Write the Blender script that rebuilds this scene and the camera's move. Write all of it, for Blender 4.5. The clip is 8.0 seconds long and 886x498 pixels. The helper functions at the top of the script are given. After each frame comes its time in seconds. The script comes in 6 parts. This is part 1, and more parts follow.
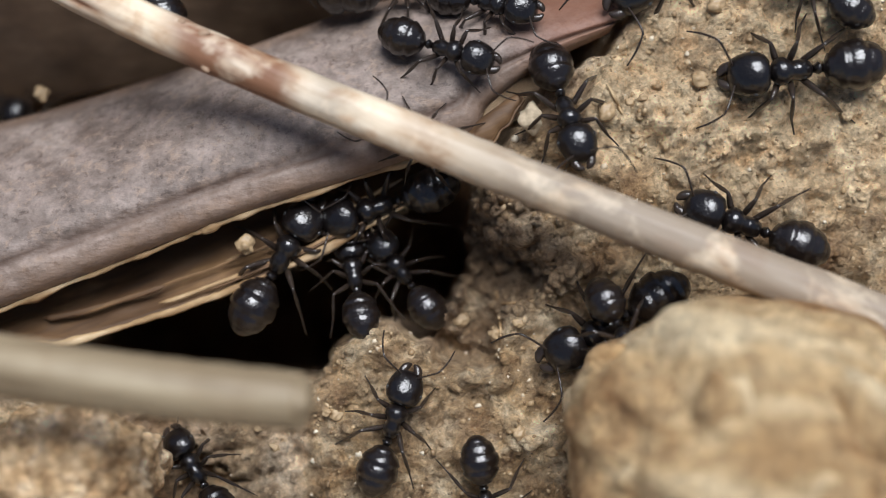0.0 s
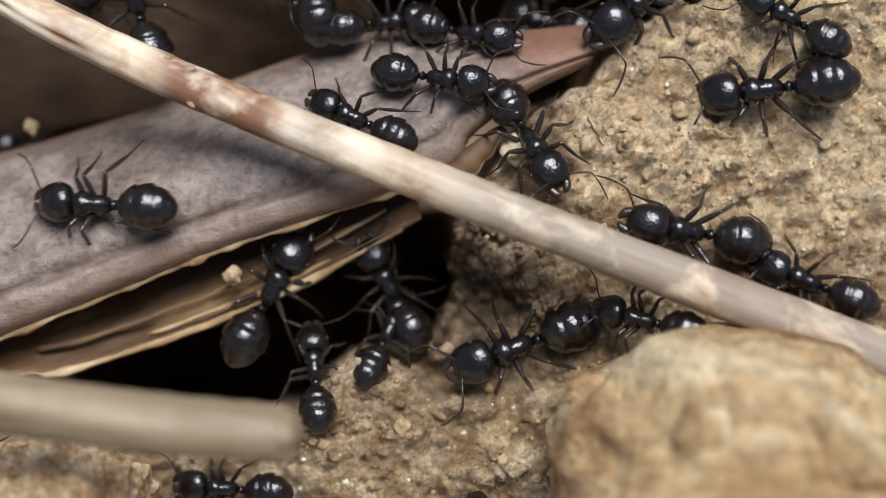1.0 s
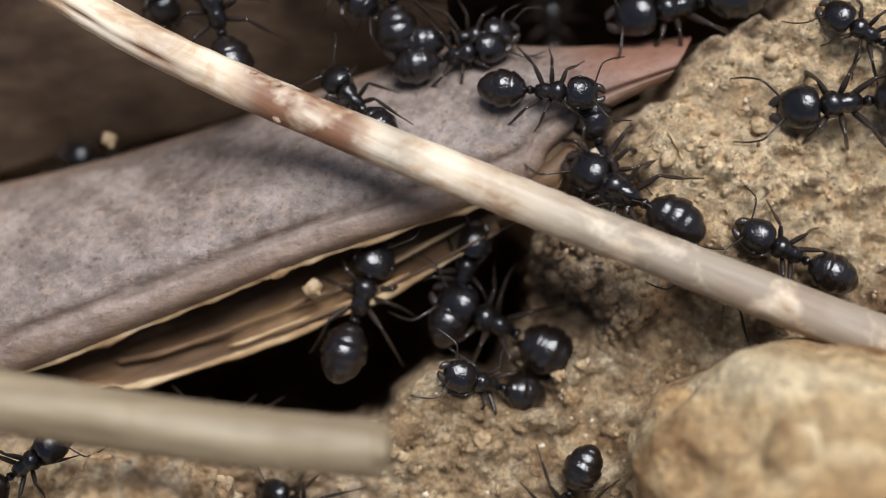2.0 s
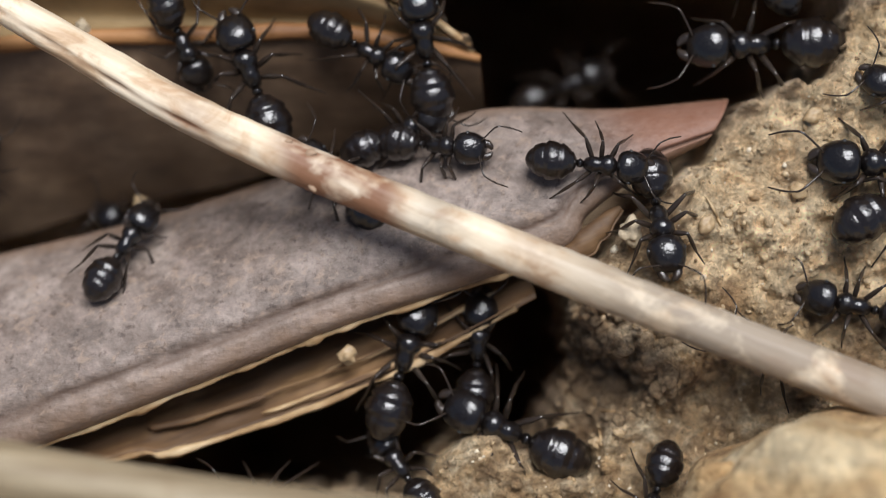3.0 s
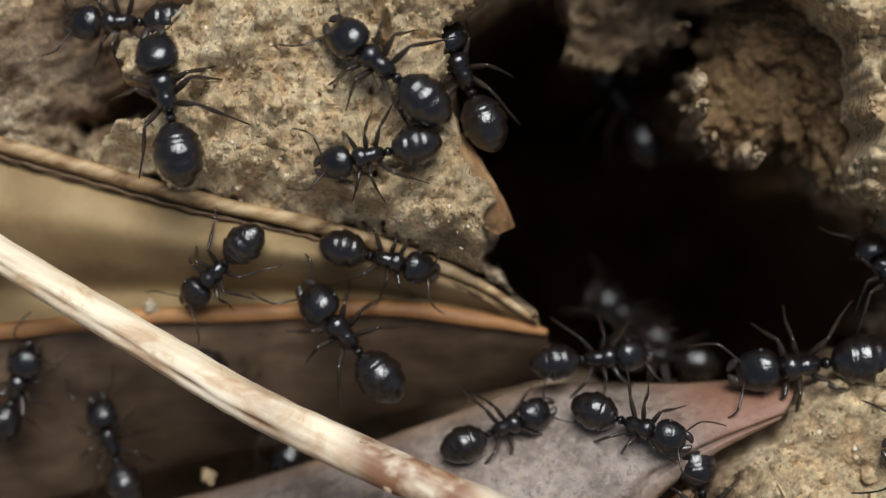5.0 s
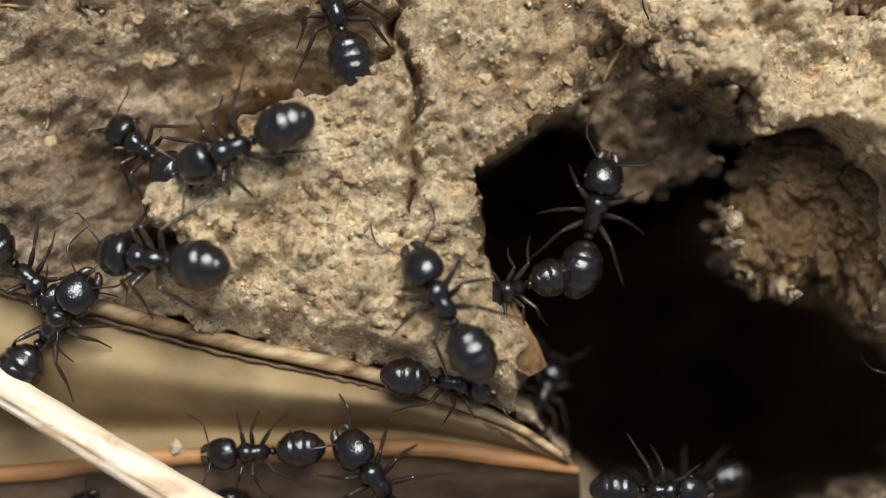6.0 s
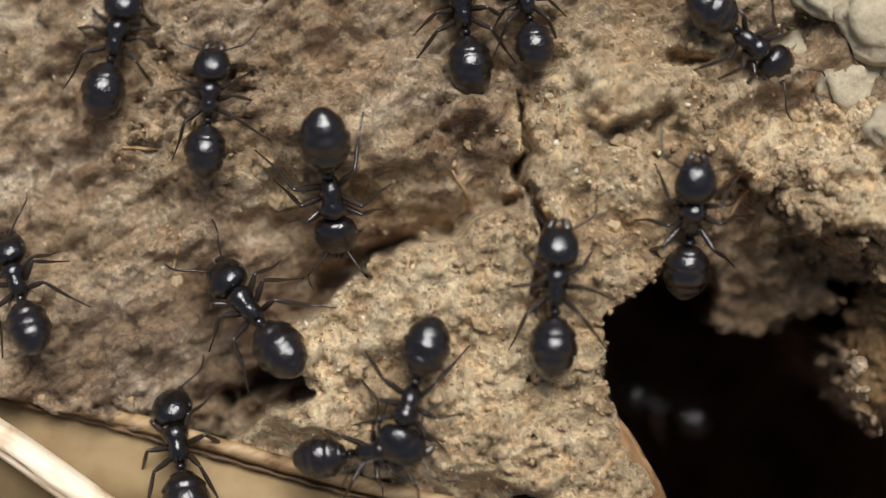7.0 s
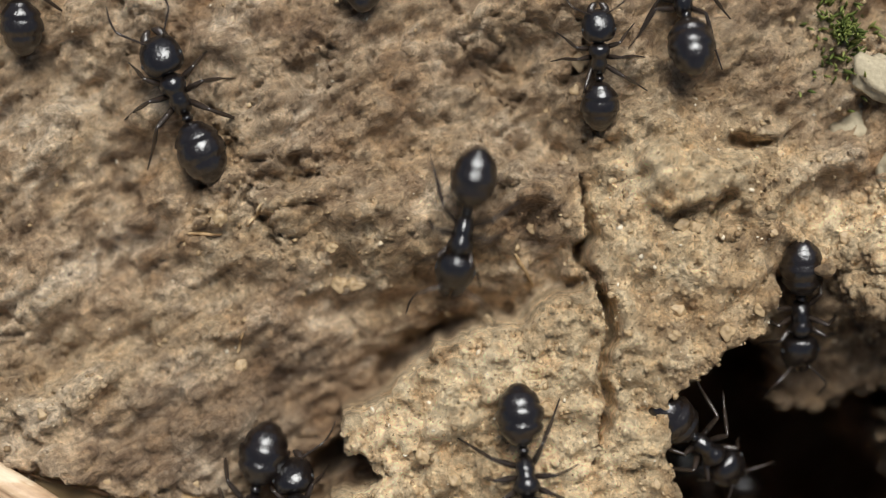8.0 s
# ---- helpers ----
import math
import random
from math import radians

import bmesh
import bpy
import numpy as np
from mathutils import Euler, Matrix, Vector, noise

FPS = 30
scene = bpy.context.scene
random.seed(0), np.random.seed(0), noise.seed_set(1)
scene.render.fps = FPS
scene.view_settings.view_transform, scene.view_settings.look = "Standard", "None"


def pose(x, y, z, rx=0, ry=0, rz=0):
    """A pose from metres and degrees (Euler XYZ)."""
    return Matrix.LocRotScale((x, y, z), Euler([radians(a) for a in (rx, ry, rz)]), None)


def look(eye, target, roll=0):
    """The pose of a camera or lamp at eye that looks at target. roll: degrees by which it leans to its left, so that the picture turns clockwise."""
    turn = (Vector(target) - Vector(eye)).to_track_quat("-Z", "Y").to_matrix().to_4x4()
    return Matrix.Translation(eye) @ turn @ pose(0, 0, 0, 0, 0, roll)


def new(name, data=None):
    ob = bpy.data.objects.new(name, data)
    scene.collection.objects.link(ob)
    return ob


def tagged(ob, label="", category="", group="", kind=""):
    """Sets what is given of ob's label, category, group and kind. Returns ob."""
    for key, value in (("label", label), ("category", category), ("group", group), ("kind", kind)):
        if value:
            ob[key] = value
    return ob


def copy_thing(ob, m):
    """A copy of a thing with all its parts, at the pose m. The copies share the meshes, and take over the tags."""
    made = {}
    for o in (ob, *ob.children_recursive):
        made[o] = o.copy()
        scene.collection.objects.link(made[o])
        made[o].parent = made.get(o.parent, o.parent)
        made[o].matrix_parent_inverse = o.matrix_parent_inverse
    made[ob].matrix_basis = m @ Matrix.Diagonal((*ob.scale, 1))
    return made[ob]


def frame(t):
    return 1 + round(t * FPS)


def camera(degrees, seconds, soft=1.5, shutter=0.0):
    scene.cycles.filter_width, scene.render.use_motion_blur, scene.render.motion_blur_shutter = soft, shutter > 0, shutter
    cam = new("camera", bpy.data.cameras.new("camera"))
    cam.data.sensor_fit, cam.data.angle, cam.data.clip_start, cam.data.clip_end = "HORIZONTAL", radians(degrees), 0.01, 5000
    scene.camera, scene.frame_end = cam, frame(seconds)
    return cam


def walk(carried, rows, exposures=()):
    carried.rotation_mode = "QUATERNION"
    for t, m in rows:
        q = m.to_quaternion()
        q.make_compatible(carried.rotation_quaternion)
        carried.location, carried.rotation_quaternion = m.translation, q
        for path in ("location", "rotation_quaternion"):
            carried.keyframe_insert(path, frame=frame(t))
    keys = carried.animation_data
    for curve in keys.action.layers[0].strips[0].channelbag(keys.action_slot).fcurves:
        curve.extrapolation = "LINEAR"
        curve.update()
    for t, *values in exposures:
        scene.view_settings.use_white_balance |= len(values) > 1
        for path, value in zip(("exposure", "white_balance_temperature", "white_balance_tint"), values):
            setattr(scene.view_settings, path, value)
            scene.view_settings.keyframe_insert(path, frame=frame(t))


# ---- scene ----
# Everything is laid out in millimetres on the face of a small earth bank that slopes 30 degrees:
# x along the bank, y up its slope, h out of it. BANK turns that into the upright world.
BANK = pose(0, 0, 0, 30)


def mm(x, y, h, rx=0, ry=0, rz=0):
    """A pose on the bank from millimetres and degrees."""
    return BANK @ pose(x / 1000, y / 1000, h / 1000, rx, ry, rz)


cam = camera(30, 8.0, soft=1.0, shutter=0.16)
cam.data.dof.use_dof, cam.data.dof.focus_distance, cam.data.dof.aperture_fstop = True, 0.0925, 15
PATH = [
    (0, -0.97, -1.71, 93.71, 0.01, -0.01, 0.61),
    (0.5, 1.22, -1.38, 94.52, -0.01, 0.02, 0.29),
    (1, 0.00, -0.00, 95.00, 0.01, 0.04, 0.21),
    (1.5, -2.52, 0.05, 95.17, 0.00, -0.07, 0.30),
    (1.7, -3.33, 0.35, 95.32, 0.00, -0.01, 0.40),
    (2.8, -6.96, 3.10, 95.25, -0.02, 0.03, 0.20),
    (3, -6.50, 4.52, 94.71, 0.04, 0.14, 0.25),
    (3.5, -7.61, 10.24, 93.96, -0.02, 0.12, 0.20),
    (4, -8.65, 14.35, 94.26, -0.01, -0.07, 0.13),
    (4.5, -11.02, 16.14, 94.61, -0.04, -0.13, 0.19),
    (5, -10.77, 20.89, 94.87, 0.01, -0.01, -0.23),
    (5.2, -10.93, 23.41, 94.82, 0.01, 0.01, -0.51),
    (6.3, -12.86, 30.30, 93.22, -0.05, 0.01, -0.44),
    (6.5, -13.34, 31.44, 93.47, 0.04, 0.09, -0.15),
    (7, -19.45, 37.27, 93.74, -0.08, 0.07, -0.14),
    (7.5, -21.20, 40.18, 94.16, -0.05, -0.10, -0.39),
    (8, -23.25, 41.73, 94.18, 0.11, -0.06, -0.47),
]
walk(cam, [(t, mm(x, y, h, rx, ry, rz)) for t, x, y, h, rx, ry, rz in PATH],
     [(0, 0.43, 5950, 10), (1.7, 0.49, 6000, 10), (3.0, 0.46, 6100, 10), (4.0, 0.19, 6200, 10), (4.5, 0.17, 6200, 9), (5.2, 0.40, 6100, 4), (6.5, 0.62, 6250, 5), (7.0, 0.38, 6300, 9), (7.5, 0.44, 6300, 9), (8.0, 0.49, 6350, 7)])

# ---- light ----
SUN_WAY = (BANK.to_3x3() @ Vector((0.10, 0.53, 0.84))).normalized()
world = bpy.data.worlds.new("world")
scene.world = world
world.use_nodes = True
sky = world.node_tree.nodes.new("ShaderNodeTexSky")
sky.sky_type, sky.sun_disc = "NISHITA", False
sky.sun_elevation = math.asin(SUN_WAY.z)
sky.sun_rotation = math.atan2(SUN_WAY.x, SUN_WAY.y)
back = world.node_tree.nodes["Background"]
back.inputs["Strength"].default_value = 0.042
haze = world.node_tree.nodes.new("ShaderNodeHueSaturation")
haze.inputs["Saturation"].default_value = 0.8
world.node_tree.links.new(sky.outputs["Color"], haze.inputs["Color"])
world.node_tree.links.new(haze.outputs["Color"], back.inputs["Color"])
sun_data = bpy.data.lights.new("sun", "SUN")
sun_data.energy, sun_data.angle, sun_data.color = 3.3, radians(36.0), (1.0, 0.97, 0.93)
sun = new("sun", sun_data)
sun.matrix_basis = look(tuple(SUN_WAY * 3), (0, 0, 0))


# ---- noise and outlines on the bank ----
def lattice(i, j, seed):
    n = (i.astype(np.int64) * 374761393 + j.astype(np.int64) * 668265263 + seed * 974711) & 0x7FFFFFFF
    n = ((n ^ (n >> 13)) * 1274126177) & 0x7FFFFFFF
    return ((n ^ (n >> 16)) & 0xFFFF) / 65535.0


def value_noise(x, y, seed):
    """Smooth noise of -1 to 1 with cells one unit wide."""
    i, j = np.floor(x), np.floor(y)
    u, v = x - i, y - j
    u, v = u * u * (3 - 2 * u), v * v * (3 - 2 * v)
    a, b = lattice(i, j, seed), lattice(i + 1, j, seed)
    c, d = lattice(i, j + 1, seed), lattice(i + 1, j + 1, seed)
    return 2 * ((a * (1 - u) + b * u) * (1 - v) + (c * (1 - u) + d * u) * v) - 1


def fractal(x, y, size, seed, octaves=3, gain=0.5):
    total, weight = 0.0, 1.0
    for n in range(octaves):
        turn = 0.6 * n + 0.4
        cx, cy = x * math.cos(turn) - y * math.sin(turn), x * math.sin(turn) + y * math.cos(turn)
        total = total + weight * value_noise(cx / size, cy / size, seed + 17 * n)
        size, weight = size / 2.1, weight * gain
    return total


def inside(x, y, outline):
    """How far points lie inside an outline (positive) or outside of it (negative), in millimetres."""
    far, within = np.full(np.shape(x), 1e9), np.zeros(np.shape(x), bool)
    for (ax, ay), (bx, by) in zip(outline, outline[1:] + outline[:1]):
        ex, ey = bx - ax, by - ay
        s = np.clip(((x - ax) * ex + (y - ay) * ey) / (ex * ex + ey * ey), 0, 1)
        far = np.minimum(far, np.hypot(x - ax - s * ex, y - ay - s * ey))
        if ey:
            within ^= ((ay > y) != (by > y)) & (x < (y - ay) / ey * ex + ax)
    return np.where(within, far, -far)


def step(v, low, high):
    s = np.clip((v - low) / (high - low), 0, 1)
    return s * s * (3 - 2 * s)


# outlines, in millimetres on the bank
LITTER_BED = [(-70, -9), (-22, -9), (-7, -7), (-1, -1), (1, 4), (4.8, 8.5), (7.8, 10.3), (9.6, 13), (0, 14.5),
              (-5.4, 16.4), (-9, 18.6), (-15.6, 21.0), (-25.3, 22.8), (-38, 26.2), (-47, 28.4), (-70, 32.6)]
LOWER_HOLE = [(-24, -7.2), (-12.8, -4.6), (-4.7, -0.6), (-1.2, 2.0), (0.2, 0.6), (0.3, -3.2), (-1.0, -5.6), (-2.2, -6.8), (-3.9, -5.6),
              (-5.6, -6.2), (-7.3, -8.0), (-8.7, -9.4), (-16, -10.4), (-24, -9.6)]
UPPER_HOLE = [(-6.6, 22.2), (-7.2, 24.2), (-9.0, 26.6), (-9.4, 28.5), (-10.1, 30.5), (-10.4, 33.4), (-8.2, 34.6), (-5.9, 36.3),
              (-4.0, 35.9), (-3.3, 32.6), (-1.0, 31.8), (1.0, 32.4), (3.4, 33.8), (3.9, 28.8), (5.1, 26.6), (6.6, 26.9), (8.0, 25.6),
              (9.2, 27.2), (10.3, 25.0), (12.2, 23.8), (14.4, 22.4), (16.3, 19.7), (16.3, 17.0), (15.0, 15.2), (11.0, 13.6),
              (8.0, 11.2), (2.0, 11.0), (-1.0, 13.2), (-3.8, 15.6), (-5.6, 17.8), (-8.0, 20.4)]
TEETH = [(3.6, 35), (4.4, 28.8), (5.6, 26.3), (7.2, 26.9), (8.6, 25.3), (9.9, 27.0), (10.6, 24.9), (12.2, 24.2), (12.6, 27),
         (12.0, 32.5), (9, 36)]
BROW = [(-4.6, 36.2), (-3.6, 31.4), (-1.0, 30.4), (1.2, 31.0), (4.0, 32.8), (4.6, 38), (0, 42), (-4, 40)]
LEDGE = [(-3.4, 43.4), (-2.6, 41.6), (-1.0, 40.0), (0.3, 38.4), (2.0, 38.9), (4.2, 37.2), (5.3, 34.2), (6.6, 34.8), (8.0, 34.2), (9.6, 34.8), (11.4, 32.8),
         (12.0, 29), (12.2, 25.8), (13.2, 23.4), (15.5, 22.4), (20, 24), (26, 23), (40, 30), (40, 42), (12, 42), (4, 45.5), (-2, 44.5)]
CRUST = [(-32, 25.9), (-30.6, 27.2), (-29.4, 28.2), (-27.2, 29.0), (-28.7, 30.7), (-29.2, 32.0), (-28.6, 33.1), (-26.0, 34.2), (-24.2, 35.3),
         (-23.5, 36.6), (-21.1, 37.4), (-18.5, 38.6), (-15.7, 39.9), (-14.9, 41.8), (-15.6, 44.4), (-13.1, 47.6), (-10.8, 49.1), (-6.7, 48.2), (-3, 46),
         (-4, 38), (-9, 34), (-10.5, 30), (-7.5, 24), (-8.6, 19.6), (-12, 20.5), (-15.6, 21.8), (-25, 24.0)]
HOLLOW = [(0.0, 0.4), (2.2, -0.6), (4.6, -3.2), (4.0, -4.8), (1.9, -6.2), (1.4, -7.8), (-1.4, -7.4), (-2.2, -6.4), (0.0, -4.5)]
CLEFTS = [[(-32.5, 27.4), (-29, 29.0), (-27.0, 29.6), (-28.4, 31.0), (-30.5, 30.0), (-32.6, 28.5)],
          [(-27.8, 33.4), (-25.6, 34.8), (-23.6, 36.4), (-20.6, 37.6), (-22.6, 38.1), (-24.8, 37.3), (-26.9, 35.7)]]
SAND = [(0.6, -4), (1.6, 1), (2.6, 4.6), (5.8, 6.0), (8.0, 10.0), (11.8, 12.4), (15.6, 14.6), (16.2, 18.4), (40, 26), (60, -30),
        (-9, -30), (-9, -9), (-5.1, -5.8), (-2, -7.2)]
CLUMP = [(0.3, 0.9), (2.2, 2.2), (4.2, 1.5), (6.9, -2.5), (4.6, -4.6), (1.4, -4.6), (0.4, -2)]
PLUG = [(-7.9, -8.2), (-6.4, -6.4), (-5.0, -5.7), (-3.2, -6.2), (-1.8, -7.2), (-2.6, -9.2), (-6, -9.8)]
SHELF = [(-11.9, 44.6), (-11.5, 47.4), (-9.4, 48.3), (-7.6, 46.8), (-7.8, 44.7), (-9.2, 43.8), (-10.6, 44.4)]
SLITS = [[(-7.2, 47.6), (-6.2, 48.1), (-4.6, 47.8), (-5.6, 47.5)], [(-8.6, 43.6), (-7.4, 44.9), (-7.0, 44.7), (-7.8, 43.4)]]
# earth beside the crust's torn edge, with its shade put into the colour
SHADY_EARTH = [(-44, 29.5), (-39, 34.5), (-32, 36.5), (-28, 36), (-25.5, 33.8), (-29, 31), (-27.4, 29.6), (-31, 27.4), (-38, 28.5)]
DARK_KNOB = [(-21.0, 43.6), (-20.2, 45.6), (-18.0, 46.5), (-16.0, 45.8), (-15.8, 43.8), (-17.6, 42.8), (-19.6, 42.8)]
CORNER_CLOD = [(-40, -10.6), (-24.5, -10.8), (-21.3, -10.6), (-18.6, -11.8), (-16.6, -13.2), (-17.2, -16), (-22, -24), (-40, -24)]


def bank_height(x, y):
    """Height of the earth and how sandy it is, for arrays of x and y in millimetres."""
    x, y = np.asarray(x, float), np.asarray(y, float)
    rough = fractal(x, y, 1.1, 5, 3, 0.55)
    wobble = 0.55 * fractal(x, y, 1.6, 11, 3, 0.6)
    coarse = fractal(x, y, 9.0, 3, 3)
    slabs = np.abs(fractal(x * 0.8, y * 1.25, 4.6, 51, 4, 0.62))
    pits = np.abs(fractal(x, y, 2.1, 61, 3, 0.6))
    h = 1.0 * coarse + 1.15 * fractal(x, y, 3.8, 8, 3, 0.6) - 1.1 * np.exp(-((slabs / 0.10) ** 2)) * step(fractal(x, y, 7, 71, 2), -0.1, 0.5) - 0.45 * np.exp(-((pits / 0.1) ** 2))
    grit = np.full(np.shape(x), 0.22) + 0.35 * fractal(x, y, 7, 21, 3)

    def lay(outline, height, low, high, sand=None, edge=1.0):
        nonlocal h, grit
        d = inside(x, y, outline) + edge * wobble
        k = step(d, low, high)
        h = h * (1 - k) + height * k
        if sand is not None:
            grit = grit * (1 - k) + sand * k
        return k

    # the wall dips towards the crust's torn edge, with slanting flakes
    gap = inside(x, y, CRUST)
    flakes = fractal(0.3 * (0.87 * x + 0.5 * y), 0.87 * y - 0.5 * x, 1.5, 83, 4, 0.62)
    h = h + 0.7 * flakes - 4.0 * np.exp(gap.clip(None, 0) / 4.5) * step(43.5 - y, 0, 5)
    lay(SAND, 0.5 + 0.8 * coarse + 0.55 * fractal(x, y, 2.4, 31, 4, 0.6) - 0.4 * np.exp(-((pits / 0.12) ** 2)), -0.8, 0.8, 0.9 + 0.25 * fractal(x, y, 4, 63, 3))
    corner = lay(CORNER_CLOD, 2.4 + 1.2 * np.abs(fractal(x, y, 2.0, 33, 3)), -0.5, 1.2, 1.0)
    lay(CLUMP, 0.7 + 1.2 * fractal(x, y, 1.5, 35, 4, 0.65), -0.6, 0.6, 0.5)
    pale = 0.75 * step(inside(x, y, [(6.8, 8.6), (11.6, 12.8), (16, 15.5), (22, 22), (40, 22), (40, 2), (20, 1), (9, 3)]) + 2 * wobble, -2, 2)
    pale = np.maximum(pale, 0.7 * corner)
    # clefts run under the crust's torn edge
    for cleft, deep in zip(CLEFTS, (6.5, 2.6)):
        h = h - deep * step(inside(x, y, cleft) + 0.7 * wobble, -0.25, 0.55)
    k = lay(CRUST, 2.7 + 0.5 * coarse + 0.7 * fractal(x, y, 2.6, 37, 4, 0.62) - 0.6 * np.exp(-((slabs / 0.07) ** 2)) - 0.35 * np.exp(-((pits / 0.1) ** 2)), -0.35 - 2.6 * step(y, 38.5, 43), 0.35 + 2.6 * step(y, 38.5, 43), 1.0, 0.8)
    pale = np.maximum(pale, k * (0.85 - 0.45 * step(x, -13, -10) + 0.3 * fractal(x, y, 3, 65, 3)))
    # towards the folded leaf the crust falls away under its rim
    rim = np.interp(x, [-40, -33.6, -25.5, -18.9, -15.6, -12, -8.7, -5.2], [28.1, 26.3, 24.0, 22.5, 21.6, 20.3, 18.9, 16.6])
    fall = step(3.4 - (y - rim), 0, 3.0) * step(x, -36, -31) * step(-6.5 - x, 0, 2)
    h = h + fall * (np.minimum(h, -0.9 + 0.6 * fractal(x, y, 1.4, 97, 3)) - h)
    # the crack that splits the crust
    line = np.interp(y, [31.0, 35.6, 38.7, 41.9, 45.7, 47], [-14.6, -13.9, -13.9, -15.1, -15.4, -15.0])
    crack = np.abs(x - line - 0.45 * fractal(y, y * 0, 1.8, 53, 3)) / step(y, 30, 33).clip(0.05) / step(47.5 - y, 0, 5).clip(0.05)
    h = h - 4.0 * step(0.42 - crack, 0, 0.3) * (0.65 + 0.5 * fractal(x, y, 2.5, 55, 2))
    knobs = 0.9 * np.abs(fractal(x, y, 1.9, 39, 3, 0.6)) + 0.5 * fractal(x, y, 0.9, 49, 2)
    # a small pale shelf with slits under it, between the crust and the ledge
    shelf = lay(SHELF, 3.6 + 0.25 * (46 - y) + 0.9 * knobs, -0.4, 0.4, 0.9, 1.0)
    pale = np.maximum(pale, 0.7 * shelf)
    for slit in SLITS:
        h = h - 2.4 * step(inside(x, y, slit) + 0.6 * wobble, -0.3, 0.4)
    h = h + 0.8 * step(inside(x, y, DARK_KNOB) + wobble, -0.8, 0.8) * (0.4 + 1.2 * fractal(x, y, 1.2, 95, 3, 0.6))
    lay(BROW, -0.9 - 0.80 * (40.5 - y).clip(0, 10) + 1.3 * knobs, -0.5, 0.8, 0.55)
    ledge = lay(LEDGE, 2.9 + 0.22 * (38 - y).clip(-7, 7) + 2.2 * fractal(x * 0.75, y * 1.2, 4.2, 41, 3) + 1.0 * knobs - 0.6 * np.exp(-((slabs / 0.1) ** 2)), -0.8, 0.4, 0.95, 1.5)
    pale = np.maximum(pale, 1.0 * ledge * (0.95 + 0.35 * fractal(x, y, 4, 73, 3)))
    lay(LITTER_BED, -26 + 0.8 * coarse, -1.2, 1.2, 0.0)
    lay(HOLLOW, -3.2 + 1.2 * fractal(x, y, 1.5, 67, 3), -0.9, 0.7, 0.5)
    lay(LOWER_HOLE, -60, -0.5, 0.9, 0.1, 0.7)
    lay(PLUG, 0.4 + 0.7 * fractal(x, y, 1.6, 45, 3), -0.9, 0.7, 0.9)
    lay(UPPER_HOLE, -90, -0.5, 0.9, 0.1, 0.7)
    lay(TEETH, -34.0, -0.4, 0.4, 0.75, 0.6)
    h = h + 0.30 * rough * (0.7 + 0.5 * grit) + 0.3 * fractal(x * 0.55 + y * 0.3, y - 0.3 * x, 1.3, 81, 3, 0.6)
    # away from the nest the bank levels out into open ground
    far = step(np.hypot(x + 10, y - 20), 90, 260)
    return h * (1 - far) + (-0.577 * (y - 20) + 3 * coarse) * far, grit, pale


def damp_shade_at(x, y):
    """How dark the earth is: damp rubble beside the lower hole, shade painted into the hollow, the upper hole's brow
    and the crust's edge, a darker cleft and knob.
    """
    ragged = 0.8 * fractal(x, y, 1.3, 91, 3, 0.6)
    darkened = 0.35 * step(inside(x, y, CLUMP) + ragged, -0.9, 0.9)
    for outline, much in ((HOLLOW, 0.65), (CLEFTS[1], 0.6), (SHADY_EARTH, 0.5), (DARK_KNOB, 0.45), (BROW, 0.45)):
        darkened = np.maximum(darkened, much * step(inside(x, y, outline) + 1.5 * ragged, -0.9, 1.1))
    return darkened


def bank_at(x, y):
    return float(bank_height(np.array([x]), np.array([y]))[0][0])


# ---- materials ----
def material(name, rough=0.8, coat=0.0, metal=0.0):
    mat = bpy.data.materials.new(name)
    mat.use_nodes = True
    shader = mat.node_tree.nodes["Principled BSDF"]
    shader.inputs["Roughness"].default_value, shader.inputs["Metallic"].default_value = rough, metal
    shader.inputs["Coat Weight"].default_value = coat
    return mat, mat.node_tree.nodes, mat.node_tree.links, shader


def noise_node(nodes, links, size, detail=4, rough=0.55, stretch=None, coords="Object", warp=0.0, turn=0.0):
    """Noise with features of that size in millimetres, stretched along a line turned by so many degrees."""
    where = nodes.new("ShaderNodeTexCoord")
    mapping = nodes.new("ShaderNodeMapping")
    mapping.vector_type = "TEXTURE"
    mapping.inputs["Scale"].default_value = tuple(1 / s for s in stretch or (1, 1, 1))
    mapping.inputs["Rotation"].default_value = (0, 0, radians(turn))
    tex = nodes.new("ShaderNodeTexNoise")
    tex.inputs["Scale"].default_value, tex.inputs["Detail"].default_value = 1000.0 / size, detail
    tex.inputs["Roughness"].default_value, tex.inputs["Distortion"].default_value = rough, warp
    links.new(where.outputs[coords], mapping.inputs["Vector"])
    links.new(mapping.outputs["Vector"], tex.inputs["Vector"])
    return tex.outputs["Fac"]


def ramp(nodes, links, value, stops):
    node = nodes.new("ShaderNodeValToRGB")
    el = node.color_ramp.elements
    while len(el) < len(stops):
        el.new(0.5)
    for e, (at, colour) in zip(el, stops):
        e.position, e.color = at, (*colour, 1)
    links.new(value, node.inputs["Fac"])
    return node.outputs["Color"]


def mixed(nodes, links, fac, a, b, blend="MIX"):
    node = nodes.new("ShaderNodeMix")
    node.data_type, node.blend_type = "RGBA", blend
    for socket, v in ((node.inputs["Factor"], fac), (node.inputs["A"], a), (node.inputs["B"], b)):
        if isinstance(v, (float, int)):
            socket.default_value = v
        elif isinstance(v, tuple):
            socket.default_value = (*v, 1)
        else:
            links.new(v, socket)
    return node.outputs["Result"]


